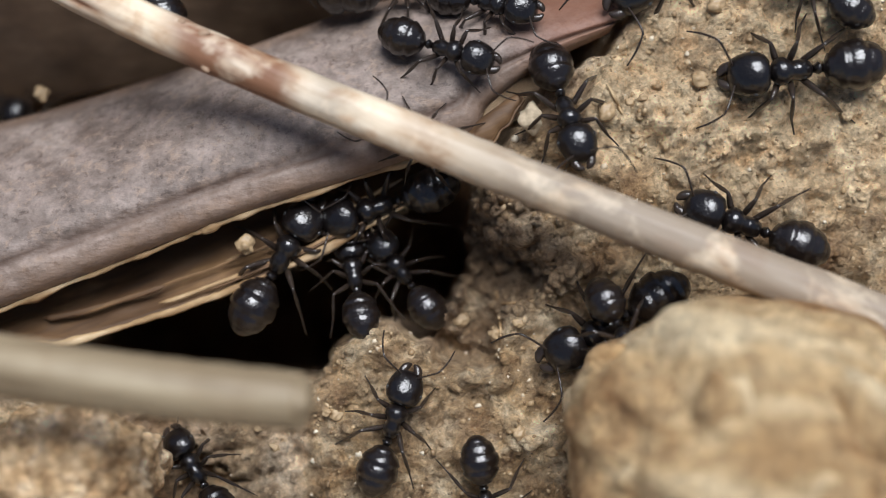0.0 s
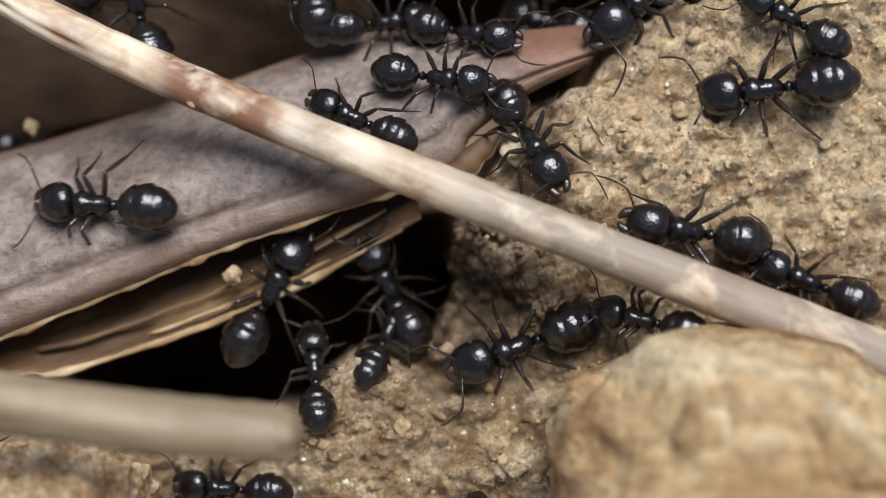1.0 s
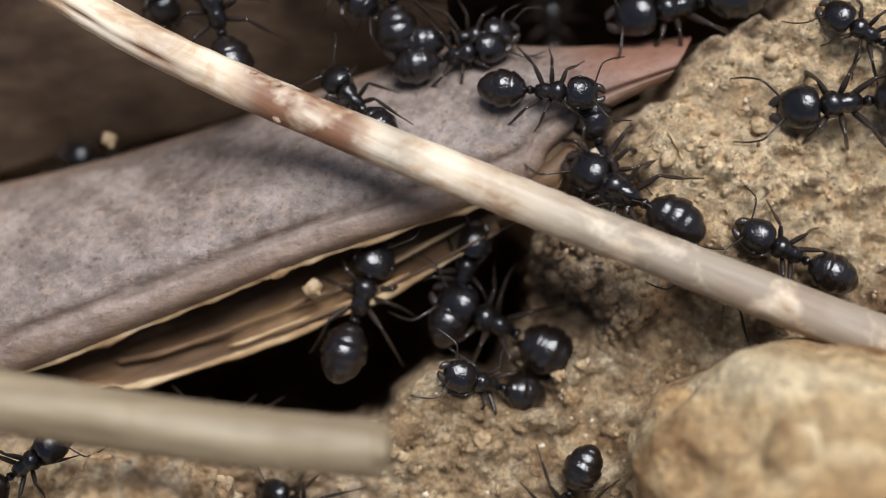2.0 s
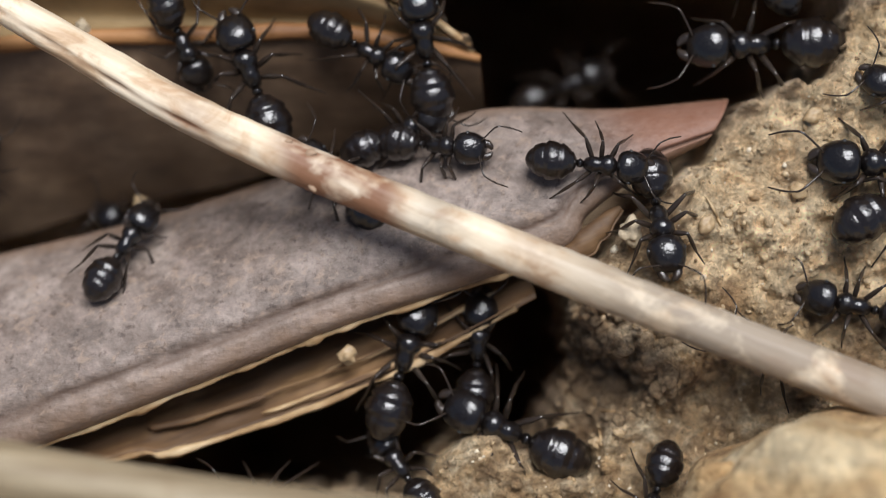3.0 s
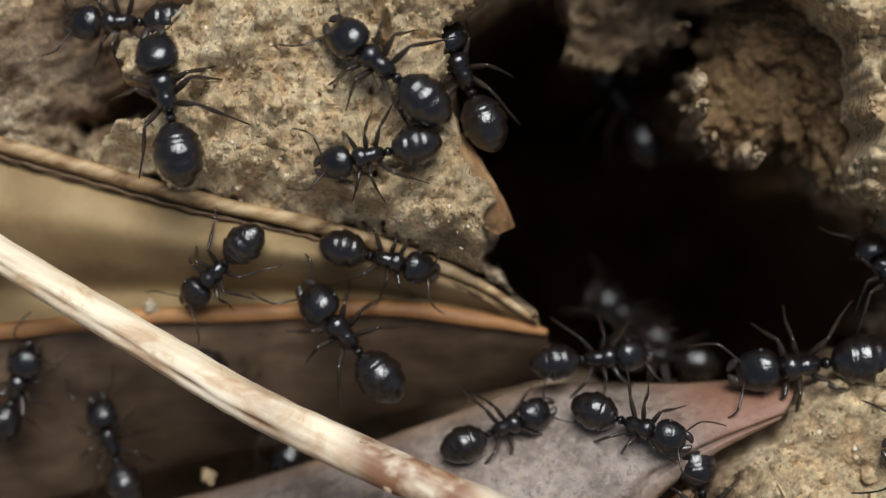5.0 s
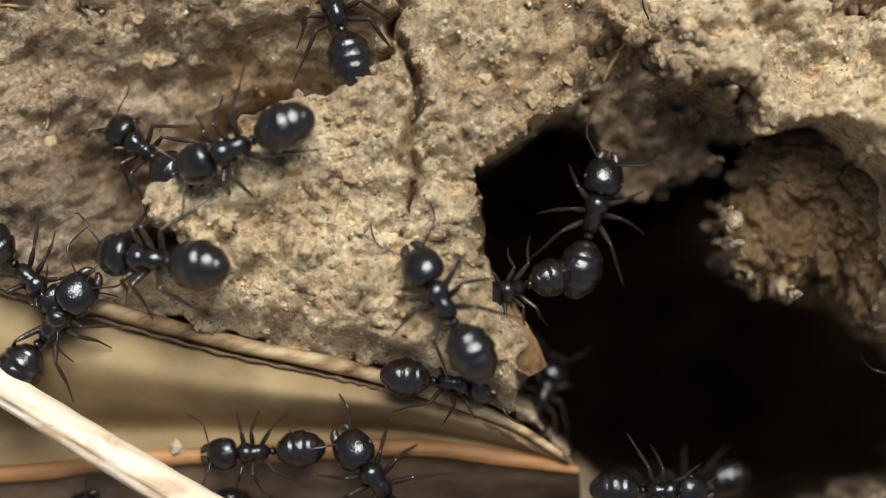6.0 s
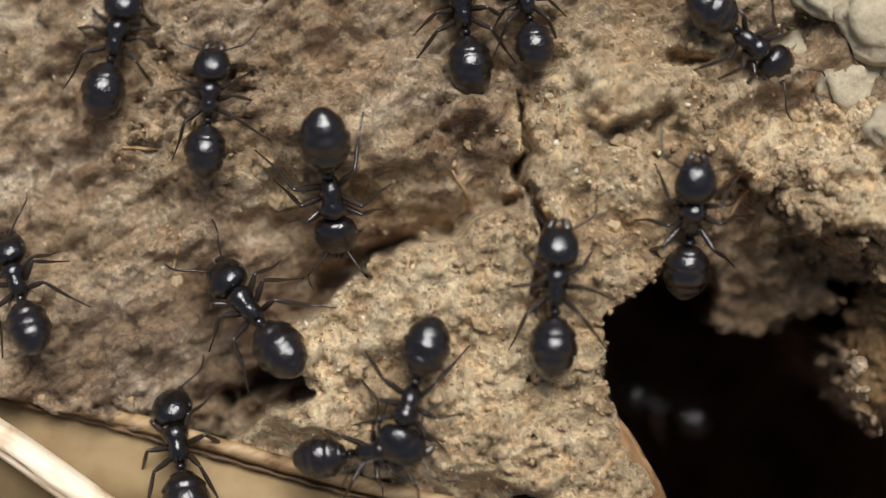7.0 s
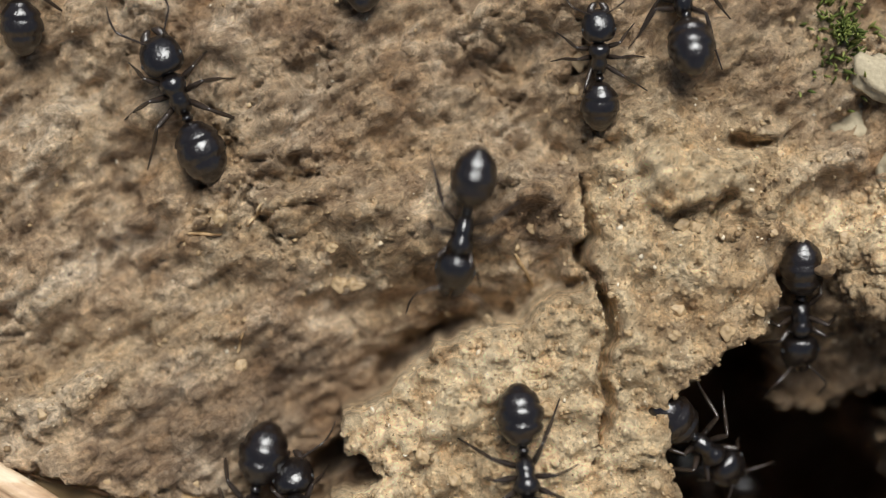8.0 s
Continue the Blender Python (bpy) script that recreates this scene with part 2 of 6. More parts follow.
def relief(nodes, links, shader, value, height_mm, strength=1.0, before=None):
    bump = nodes.new("ShaderNodeBump")
    bump.inputs["Strength"].default_value, bump.inputs["Distance"].default_value = strength, height_mm / 1000
    links.new(value, bump.inputs["Height"])
    if before:
        links.new(before, bump.inputs["Normal"])
    links.new(bump.outputs["Normal"], shader.inputs["Normal"])
    return bump.outputs["Normal"]


def attribute(nodes, name):
    node = nodes.new("ShaderNodeAttribute")
    node.attribute_name = name
    return node.outputs["Fac"]


def soil_material(name="sandy_soil", grit=None, ochre=0.0, tone=None):
    mat, nodes, links, shader = material(name, 0.92)
    brown = ramp(nodes, links, noise_node(nodes, links, 3.2, 7, 0.68, (0.6, 1, 1), turn=27),
                 [(0.33, (0.26, 0.165, 0.095)), (0.43, (0.44, 0.305, 0.188)), (0.53, (0.57, 0.420, 0.277)), (0.64, (0.84, 0.68, 0.50))])
    sandy = ramp(nodes, links, noise_node(nodes, links, 2.2, 6, 0.65),
                 [(0.33, (0.20, 0.110, 0.047)), (0.42, (0.40, 0.262, 0.130)), (0.53, (0.555, 0.402, 0.232)), (0.65, (0.79, 0.645, 0.435))])
    base = mixed(nodes, links, attribute(nodes, "grit") if grit is None else grit, brown, sandy)
    if grit is None:
        cream = ramp(nodes, links, noise_node(nodes, links, 1.5, 6, 0.65), [(0.30, (0.60, 0.36, 0.17)), (0.39, (0.95, 0.67, 0.38)), (0.54, (0.99, 0.785, 0.50))])
        base = mixed(nodes, links, attribute(nodes, "pale"), base, cream)
    rust = ramp(nodes, links, noise_node(nodes, links, 6.0, 3, 0.5), [(0.53, (0, 0, 0)), (0.68, (0.5, 0.5, 0.5))])
    base = mixed(nodes, links, rust, base, (0.30, 0.155, 0.06))
    if ochre:
        base = mixed(nodes, links, ochre, base, ramp(nodes, links, noise_node(nodes, links, 5.0, 4, 0.55, (0.28, 1.2, 1.2), turn=4),
                                                    [(0.34, (0.24, 0.120, 0.042)), (0.43, (0.45, 0.285, 0.130)), (0.52, (0.60, 0.435, 0.235)), (0.64, (0.75, 0.61, 0.39))]))
    grains = nodes.new("ShaderNodeTexVoronoi")
    grains.inputs["Scale"].default_value = 1000 / 0.42
    where = nodes.new("ShaderNodeTexCoord")
    links.new(where.outputs["Object"], grains.inputs["Vector"])
    speck = ramp(nodes, links, grains.outputs["Color"], [(0.1, (0.72, 0.69, 0.66)), (0.5, (1, 1, 1)), (0.92, (1.22, 1.2, 1.16))])
    base = mixed(nodes, links, 0.7, base, speck, "MULTIPLY")
    mottle = ramp(nodes, links, noise_node(nodes, links, 0.9, 6, 0.7, (1.0, 0.7, 1), turn=35), [(0.36, (0.62, 0.56, 0.50)), (0.48, (1, 1, 1)), (0.62, (1.35, 1.33, 1.28))])
    base = mixed(nodes, links, 0.65, base, mottle, "MULTIPLY")
    streak = ramp(nodes, links, noise_node(nodes, links, 1.7, 6, 0.7, (0.45, 1.0, 1), warp=0.6, turn=25), [(0.37, (0.52, 0.45, 0.39)), (0.47, (1, 1, 1)), (0.61, (1.35, 1.33, 1.28))])
    plain = base
    base = mixed(nodes, links, 0.72 if grit is None else 0.15, base, streak, "MULTIPLY")
    if grit is None:
        # the pale crust and ledge are less streaked
        base = mixed(nodes, links, ramp(nodes, links, attribute(nodes, "pale"), [(0.3, (0, 0, 0)), (1.0, (0.9, 0.9, 0.9))]), base, plain)
    dust = ramp(nodes, links, noise_node(nodes, links, 0.28, 4, 0.75), [(0.36, (0.55, 0.50, 0.45)), (0.5, (1, 1, 1)), (0.64, (1.4, 1.38, 1.34))])
    base = mixed(nodes, links, 0.45 if grit is None else 0.3, base, dust, "MULTIPLY")
    if grit is None:
        # a grey-green bloom in places; damp rubble and painted shade darken others
        bloom = ramp(nodes, links, noise_node(nodes, links, 8.0, 5, 0.6), [(0.48, (0, 0, 0)), (0.66, (0.12, 0.12, 0.12))])
        base = mixed(nodes, links, bloom, base, (0.46, 0.40, 0.26))
        base = mixed(nodes, links, attribute(nodes, "damp_shade"), base, (0.36, 0.29, 0.24), "MULTIPLY")
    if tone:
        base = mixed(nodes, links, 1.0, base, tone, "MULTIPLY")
    links.new(base, shader.inputs["Base Color"])
    first = relief(nodes, links, shader, grains.outputs["Distance"], 0.26, 1.0)
    relief(nodes, links, shader, noise_node(nodes, links, 1.5, 9, 0.72), 1.25 if grit is None else 0.5, 1.0, first)
    return mat


SOIL = soil_material()
CLOD = soil_material("clod_soil", 0.9, 0.92)
PALE_CLOD = soil_material("pale_soil", 1.0, tone=(1.3, 1.3, 1.33))
# brown soil toned down, with the ledge's shade painted into its colour
SHADY_CLOD = soil_material("shaded_soil", 0.55, tone=(0.45, 0.385, 0.29))


def leaf_material():
    mat, nodes, links, shader = material("dry_leaf", 0.6)
    grey = ramp(nodes, links, noise_node(nodes, links, 5.0, 6, 0.65, (1, 1.8, 1)),
                [(0.3, (0.125, 0.095, 0.078)), (0.5, (0.215, 0.171, 0.145)), (0.7, (0.31, 0.257, 0.222))])
    fine = ramp(nodes, links, noise_node(nodes, links, 0.5, 4, 0.7), [(0.3, (0.72, 0.70, 0.68)), (0.7, (1.25, 1.22, 1.2))])
    base = mixed(nodes, links, 1.0, grey, fine, "MULTIPLY")
    patchy = ramp(nodes, links, noise_node(nodes, links, 1.7, 5, 0.65, warp=0.4), [(0.36, (0.70, 0.66, 0.64)), (0.5, (1, 1, 1)), (0.64, (1.25, 1.24, 1.26))])
    base = mixed(nodes, links, 0.9, base, patchy, "MULTIPLY")
    fleck = ramp(nodes, links, noise_node(nodes, links, 0.75, 4, 0.7, (0.8, 1, 1), warp=0.5, turn=22), [(0.54, (0, 0, 0)), (0.66, (0.55, 0.55, 0.55))])
    base = mixed(nodes, links, fleck, base, (0.36, 0.26, 0.19))
    pore = ramp(nodes, links, noise_node(nodes, links, 0.55, 4, 0.7), [(0.34, (0.5, 0.46, 0.45)), (0.44, (1, 1, 1))])
    base = mixed(nodes, links, 0.8, base, pore, "MULTIPLY")
    base = mixed(nodes, links, attribute(nodes, "red"), base, (0.24, 0.10, 0.055))
    base = mixed(nodes, links, attribute(nodes, "vein"), base, (0.085, 0.052, 0.038))
    base = mixed(nodes, links, attribute(nodes, "tan"), base, (0.25, 0.155, 0.095))
    links.new(base, shader.inputs["Base Color"])
    first = relief(nodes, links, shader, noise_node(nodes, links, 0.6, 5, 0.65), 0.12, 0.6)
    relief(nodes, links, shader, noise_node(nodes, links, 3.0, 4, 0.6, (1, 2.5, 1)), 0.35, 0.5, first)
    return mat


def fibre_material(name, stops, size=1.2, stretch=(0.12, 1, 1), rough=0.65, deep=0.12, turn=0.0):
    mat, nodes, links, shader = material(name, rough)
    base = ramp(nodes, links, noise_node(nodes, links, size, 6, 0.6, stretch, turn=turn), stops)
    blotch = ramp(nodes, links, noise_node(nodes, links, 4.5, 4, 0.55), [(0.35, (0.7, 0.62, 0.55)), (0.6, (1.08, 1.06, 1.04))])
    links.new(mixed(nodes, links, 0.8, base, blotch, "MULTIPLY"), shader.inputs["Base Color"])
    relief(nodes, links, shader, noise_node(nodes, links, size * 0.6, 5, 0.6, stretch, turn=turn), deep, 0.7)
    return mat


LEAF = leaf_material()
RIM = fibre_material("leaf_rim", [(0.32, (0.13, 0.068, 0.028)), (0.46, (0.38, 0.245, 0.115)), (0.68, (0.62, 0.475, 0.285))], 1.0, (0.3, 1, 1), turn=22)
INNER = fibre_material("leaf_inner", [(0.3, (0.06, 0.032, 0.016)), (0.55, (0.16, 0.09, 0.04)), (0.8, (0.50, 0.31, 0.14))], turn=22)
TAN = fibre_material("tan_leaf", [(0.3, (0.22, 0.148, 0.066)), (0.55, (0.31, 0.218, 0.105)), (0.8, (0.39, 0.285, 0.15))], 7.0, (0.9, 1, 1), 0.8, 0.02)
BROWN = fibre_material("brown_leaf", [(0.3, (0.085, 0.054, 0.033)), (0.55, (0.165, 0.108, 0.066)), (0.8, (0.26, 0.175, 0.105))], 1.6, (0.5, 1, 1), 0.6, 0.1)
ORANGE = fibre_material("leaf_stalk", [(0.3, (0.17, 0.075, 0.025)), (0.55, (0.36, 0.175, 0.06)), (0.8, (0.50, 0.28, 0.12))])


def stick_material(name, pale, turn, stain=0.85):
    mat, nodes, links, shader = material(name, 0.55)
    base = ramp(nodes, links, noise_node(nodes, links, 0.9, 5, 0.55, (0.06, 1, 1), turn=turn), pale)
    blotch = ramp(nodes, links, noise_node(nodes, links, 3.0, 5, 0.62, (0.7, 1, 1), warp=0.8, turn=turn),
                  [(0.44, (1.12, 1.10, 1.08)), (0.52, (1.0, 0.92, 0.84)), (0.58, (0.78, 0.60, 0.46)), (0.68, (0.58, 0.40, 0.29))])
    base = mixed(nodes, links, stain, base, blotch, "MULTIPLY")
    edge = noise_node(nodes, links, 2.2, 4, 0.6, (0.75, 1, 1), warp=0.5, turn=turn)
    for layer, tint in (("rust", (0.24, 0.115, 0.060)), ("grey", (0.25, 0.195, 0.145))):
        amount = nodes.new("ShaderNodeMath")
        amount.operation = "MULTIPLY"
        links.new(attribute(nodes, layer), amount.inputs[0])
        links.new(ramp(nodes, links, edge, [(0.34, (0.3, 0.3, 0.3)), (0.50, (1, 1, 1))]), amount.inputs[1])
        base = mixed(nodes, links, amount.outputs["Value"], base, tint)
    links.new(base, shader.inputs["Base Color"])
    relief(nodes, links, shader, noise_node(nodes, links, 0.6, 4, 0.55, (0.06, 1, 1), turn=turn), 0.12, 0.6)
    return mat


STICK = stick_material("bleached_stick", [(0.25, (0.55, 0.43, 0.29)), (0.5, (0.77, 0.65, 0.48)), (0.75, (0.95, 0.85, 0.68))], -25, 0.8)
STUB = stick_material("grey_twig", [(0.25, (0.18, 0.132, 0.076)), (0.5, (0.285, 0.222, 0.136)), (0.75, (0.40, 0.325, 0.21))], -5, 0.15)


def ant_material(name, colour, rough, gloss):
    mat, nodes, links, shader = material(name, rough, gloss)
    shader.inputs["Coat Roughness"].default_value, shader.inputs["Coat IOR"].default_value, shader.inputs["Specular IOR Level"].default_value = 0.10, 1.65, 0.2
    base = ramp(nodes, links, noise_node(nodes, links, 0.5, 4, 0.6), [(0.3, tuple(c * 0.6 for c in colour)), (0.7, colour)])
    links.new(base, shader.inputs["Base Color"])
    first = relief(nodes, links, shader, noise_node(nodes, links, 0.8, 3, 0.6), 0.16, 0.5)
    fine = relief(nodes, links, shader, noise_node(nodes, links, 0.2, 5, 0.7), 0.05, 0.25, first)
    links.new(fine, shader.inputs["Coat Normal"])
    return mat


SHELL = ant_material("black_shell", (0.009, 0.0065, 0.006), 0.35, 0.8)
GASTER = ant_material("dark_shell", (0.012, 0.0078, 0.0062), 0.35, 0.85)
EYE = ant_material("eye", (0.05, 0.05, 0.05), 0.35, 0.3)
LIMB = ant_material("limb_shell", (0.038, 0.026, 0.019), 0.35, 0.6)


# ---- mesh helpers ----
def part(name, data, mat, parent=None, label="", at=None):
    """One mesh object from a bmesh or from (vertices in millimetres, faces)."""
    mesh = bpy.data.meshes.new(name)
    if isinstance(data, tuple):
        mesh.from_pydata([(x / 1000, y / 1000, z / 1000) for x, y, z in data[0]], [], data[1])
    else:
        data.to_mesh(mesh)
        data.free()
    mesh.materials.append(mat)
    mesh.polygons.foreach_set("use_smooth", [True] * len(mesh.polygons))
    mesh.update()
    ob = new(name, mesh)
    if parent:
        ob.parent = parent
    ob.matrix_basis = at if at else (Matrix() if parent else BANK.copy())
    return tagged(ob, label)


def rows_to_faces(rows, columns, loop=False, start=0):
    faces = []
    for r in range(rows - 1):
        for c in range(columns if loop else columns - 1):
            d = (c + 1) % columns
            faces.append((start + r * columns + c, start + r * columns + d, start + (r + 1) * columns + d, start + (r + 1) * columns + c))
    return faces


def spline(points, count):
    """A smooth line (Catmull-Rom) through points of any dimension."""
    p = np.array(points, float)
    p = np.vstack([2 * p[0] - p[1], p, 2 * p[-1] - p[-2]])
    out = []
    for s in np.linspace(0, len(points) - 1 - 1e-9, count):
        i, u = int(s), s - int(s)
        a, b, c, d = p[i : i + 4]
        out.append(0.5 * (2 * b + (c - a) * u + (2 * a - 5 * b + 4 * c - d) * u * u + (3 * b - a - 3 * c + d) * u ** 3))
    return np.array(out)


def tube(points, radii, sides=12, count=None, rough=0.0, seed=0, flat=1.0, caps=True):
    """Vertices and faces of a tube along a smooth line, with uneven girth."""
    line = spline([(*p, r) for p, r in zip(points, radii)], count or len(points))
    vertices, rng = [], np.random.RandomState(seed)
    grain = rng.uniform(-1, 1, sides)
    for n, (x, y, z, r) in enumerate(line):
        way = Vector(line[min(n + 1, len(line) - 1)][:3] - line[max(n - 1, 0)][:3]).normalized()
        side = way.cross(Vector((0, 0, 1)))
        side = side.normalized() if side.length > 1e-4 else Vector((1, 0, 0))
        up = side.cross(way)
        lump = 1 + rough * 0.6 * noise.noise((n * 0.23, seed * 3.1, 0.0))
        for k in range(sides):
            a = 2 * math.pi * k / sides
            g = r * lump * (1 + rough * 0.45 * grain[k] + rough * 0.35 * noise.noise((n * 0.35, k * 1.7, seed)))
            vertices.append(tuple(Vector((x, y, z)) + side * (g * math.cos(a)) + up * (g * flat * math.sin(a))))
    faces = rows_to_faces(len(line), sides, True)
    if caps:
        faces += [tuple(range(sides))[::-1], tuple(range((len(line) - 1) * sides, len(line) * sides))]
    return vertices, faces


def join(*pieces):
    vertices, faces = [], []
    for v, f in pieces:
        faces += [tuple(i + len(vertices) for i in face) for face in f]
        vertices += v
    return vertices, faces


def store(ob, name, values):
    layer = ob.data.attributes.new(name, "FLOAT", "POINT")
    layer.data.foreach_set("value", np.asarray(values, np.float32))


# ---- the earth bank ----
def build_ground():
    def ticks(low, high, pitch):
        out = np.geomspace(0.6, 20000, 46)
        return np.r_[(low - np.cumsum(np.diff(out, prepend=0)))[::-1], np.arange(low, high, pitch), high + np.cumsum(np.diff(out, prepend=0))]

    xs, ys = ticks(-54, 32, 0.2), ticks(-20, 60, 0.2)
    gx, gy = np.meshgrid(xs, ys)
    h, grit, pale = bank_height(gx, gy)
    # both holes widen below their lips
    for outline in (LOWER_HOLE, UPPER_HOLE):
        e = 0.4
        sx = inside(gx + e, gy, outline) - inside(gx - e, gy, outline)
        sy = inside(gx, gy + e, outline) - inside(gx, gy - e, outline)
        far = 6 * step(-h, 12, 26) * (inside(gx, gy, outline) > -0.8) / np.maximum(np.hypot(sx, sy), 0.2)
        gx, gy = gx - far * sx, gy - far * sy
    vertices = np.stack([gx, gy, h], -1).reshape(-1, 3) / 1000
    rows, columns = gx.shape
    index = np.arange(rows * columns).reshape(rows, columns)
    quads = np.stack([index[:-1, :-1], index[:-1, 1:], index[1:, 1:], index[1:, :-1]], -1).reshape(-1, 4)
    mesh = bpy.data.meshes.new("ground")
    mesh.vertices.add(len(vertices)), mesh.loops.add(quads.size), mesh.polygons.add(len(quads))
    mesh.vertices.foreach_set("co", vertices.ravel())
    mesh.loops.foreach_set("vertex_index", quads.ravel())
    mesh.polygons.foreach_set("loop_start", np.arange(0, quads.size, 4))
    mesh.polygons.foreach_set("use_smooth", np.ones(len(quads), bool))
    mesh.update(calc_edges=True)
    mesh.materials.append(SOIL)
    ob = new("ground", mesh)
    ob.matrix_basis = BANK.copy()
    store(ob, "grit", grit.ravel().clip(0, 1)), store(ob, "pale", pale.ravel().clip(0, 1))
    store(ob, "damp_shade", damp_shade_at(gx, gy).ravel())
    tagged(ob, "crumbly sandy brown earth bank with two ant nest holes", "ground", kind="structure")


build_ground()


# ---- leaves ----
LEAF_LOW = [(-62, -17, -2), (-40, -10.6, 0), (-28.3, -6.2, 1), (-22.2, -3.8, 1.2), (-15.8, -1.2, 1.2), (-12.6, 0.1, 1.2), (-4.3, 2.9, 0.8),
            (0.6, 4.8, 0.6), (1.6, 6.6, 0.4), (4.8, 9.0, 0.2), (8.4, 10.8, -0.5)]
LEAF_TOP = [(-62, -1, -9), (-45, 1.4, -7), (-33.5, 4.2, -6), (-28, 5.5, -5.5), (-22, 7.1, -5), (-15.2, 9.3, -4.5), (-10.0, 11.1, -4),
            (-5.7, 12.6, -3.6), (-2.4, 13.0, -3.2), (3.5, 12.9, -2.8), (10.0, 13.5, -2.5)]
LOW, TOP = spline(LEAF_LOW, 160), spline(LEAF_TOP, 160)


def leaf_point(s, w):
    """A point on the grey leaf: s along it from 0 to 1, w across it from its lower edge to its upper one."""
    n = s * 159
    i, u = min(int(n), 158), n - min(int(n), 158)
    low, top = LOW[i] * (1 - u) + LOW[i + 1] * u, TOP[i] * (1 - u) + TOP[i + 1] * u
    p = low * (1 - w) + top * w
    p[2] += 7.2 * (w * (1 - w)) ** 0.8 * (1.5 - 0.9 * s) + 0.15 * noise.noise((p[0] * 0.3, p[1] * 0.5, 0))
    p[2] -= 0.45 * max(0.0, 1 - w / 0.06) ** 2 + 0.35 * max(0.0, 1 - abs(w - 0.19) / 0.05)
    return p


def build_grey_leaf():
    leaf = new("curled_leaf")
    leaf.matrix_basis = BANK.copy()
    tagged(leaf, "curled dry grey-brown leaf lying over the nest hole", "leaf")
    rows, columns = 200, 44
    top, red, vein, tan = [], [], [], []
    for r in range(rows):
        s = r / (rows - 1)
        for c in range(columns):
            w = (c / (columns - 1)) ** 1.15
            p = leaf_point(s, w)
            top.append(tuple(p))
            red.append(0.75 * float(step(np.array(p[0] + 0.6 * p[1]), 7.0, 13.0)))
            line = abs(w - 0.19 - 0.012 * math.sin(s * 31) + 0.03 * noise.noise((s * 40, 2, 0)))
            vein.append(0.95 * max(0.0, 1 - line / 0.035))
            tan.append(0.8 * max(max(0.0, 1 - w / 0.24), max(0.0, (w - 0.92) / 0.08)) * (0.8 + 0.5 * noise.noise((p[0] * 0.9, p[1] * 0.9, 7))))
    under = [(x, y - 0.05, z - 0.55) for x, y, z in top]
    count = rows * columns
    faces = rows_to_faces(rows, columns) + [f[::-1] for f in rows_to_faces(rows, columns, start=count)]
    for r in range(rows - 1):
        a, b = r * columns, (r + 1) * columns
        e, f = a + columns - 1, b + columns - 1
        faces += [(a, b, b + count, a + count), (e, e + count, f + count, f)]
    for c in range(columns - 1):
        e = (rows - 1) * columns + c
        faces += [(e, e + 1, e + 1 + count, e + count)]
    blade = part("blade", (top + under, faces), LEAF, leaf)
    store(blade, "red", red * 2), store(blade, "vein", vein * 2), store(blade, "tan", tan * 2)
    # the pale torn rim along the lower edge
    rim = [tuple(leaf_point(s, 0.0) + np.array((0, -0.10 + 0.22 * noise.noise((s * 28, 0, 0)) + 0.05 * noise.noise((s * 90, 3, 0)), -0.25 + 0.12 * noise.noise((s * 50, 8, 0))))) for s in np.linspace(0.1, 0.78, 300)]
    part("torn_rim", tube(rim, [max(0.05, 0.20 + 0.26 * noise.noise((n * 0.06, 5, 0)) + 0.06 * noise.noise((n * 0.17, 2, 0))) for n in range(300)], 8, rough=0.18, seed=4, flat=0.7), RIM, leaf, "pale torn leaf edge")
    # the layer rolled under it, with its own edge
    lip = spline([(-60, -21, -3), (-40, -13, -2), (-26.3, -7.9, -1.2), (-22.5, -7.3, -1), (-17.6, -5.8, -1), (-12.7, -4.0, -1), (-7.8, -1.8, -1), (-1.3, 1.8, -1.2)], 120)
    sheet = []
    for n, (x, y, z) in enumerate(lip):
        for k in range(14):
            w = k / 13
            sheet.append((x - 1.2 * w, y + 5.0 * w, z - 3.6 * w ** 0.7 + 0.35 * noise.noise((n * 0.12, k * 0.9, 3))))
    low = [(x, y, z - 0.5) for x, y, z in sheet]
    edge = [(r * 14, (r + 1) * 14, (r + 1) * 14 + 120 * 14, r * 14 + 120 * 14) for r in range(119)]
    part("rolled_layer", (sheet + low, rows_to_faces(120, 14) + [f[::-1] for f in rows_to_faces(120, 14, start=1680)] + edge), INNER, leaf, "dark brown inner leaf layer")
    torn = [(x, y + 0.16 * noise.noise((n * 0.05, 4, 0)) + 0.03 * noise.noise((n * 0.16, 6, 0)), z) for n, (x, y, z) in enumerate(spline(lip[::4], 300))]
    part("layer_rim", tube(torn, [max(0.05, 0.19 + 0.18 * noise.noise((n * 0.04, 9, 0)) + 0.04 * noise.noise((n * 0.15, 1, 0))) for n in range(300)], 8, rough=0.18, seed=6, flat=0.7), RIM, leaf, "pale torn leaf edge")
    # loose fibres torn out along the edge
    rng = random.Random(3)
    for _ in range(6):
        n, w = rng.randint(30, 85), rng.uniform(0.1, 0.75)
        long = rng.randint(22, 44)
        line = [(x - 1.0 * w, y + 3.2 * w + 0.035 * k * (w - 0.5) + 0.1 * noise.noise((k * 0.25, w * 30, 1)), z - 2.2 * w + 0.3 + 0.02 * k) for k, (x, y, z) in enumerate(lip[n : n + long : 2])]
        if len(line) > 3:
            part("fibre", tube(line, [0.03] + [rng.uniform(0.07, 0.17)] * (len(line) - 2) + [0.03], 6, 24, 0.5, n, 0.4), RIM if rng.random() < 0.35 else INNER, leaf)
    # the curled flap at the torn end, over a dark gap
    flap, ridge = [], spline([(-1.2, 2.9, 0.4), (0.6, 4.3, 0.6), (2.0, 5.6, 0.6), (3.4, 7.0, 0.3)], 30)
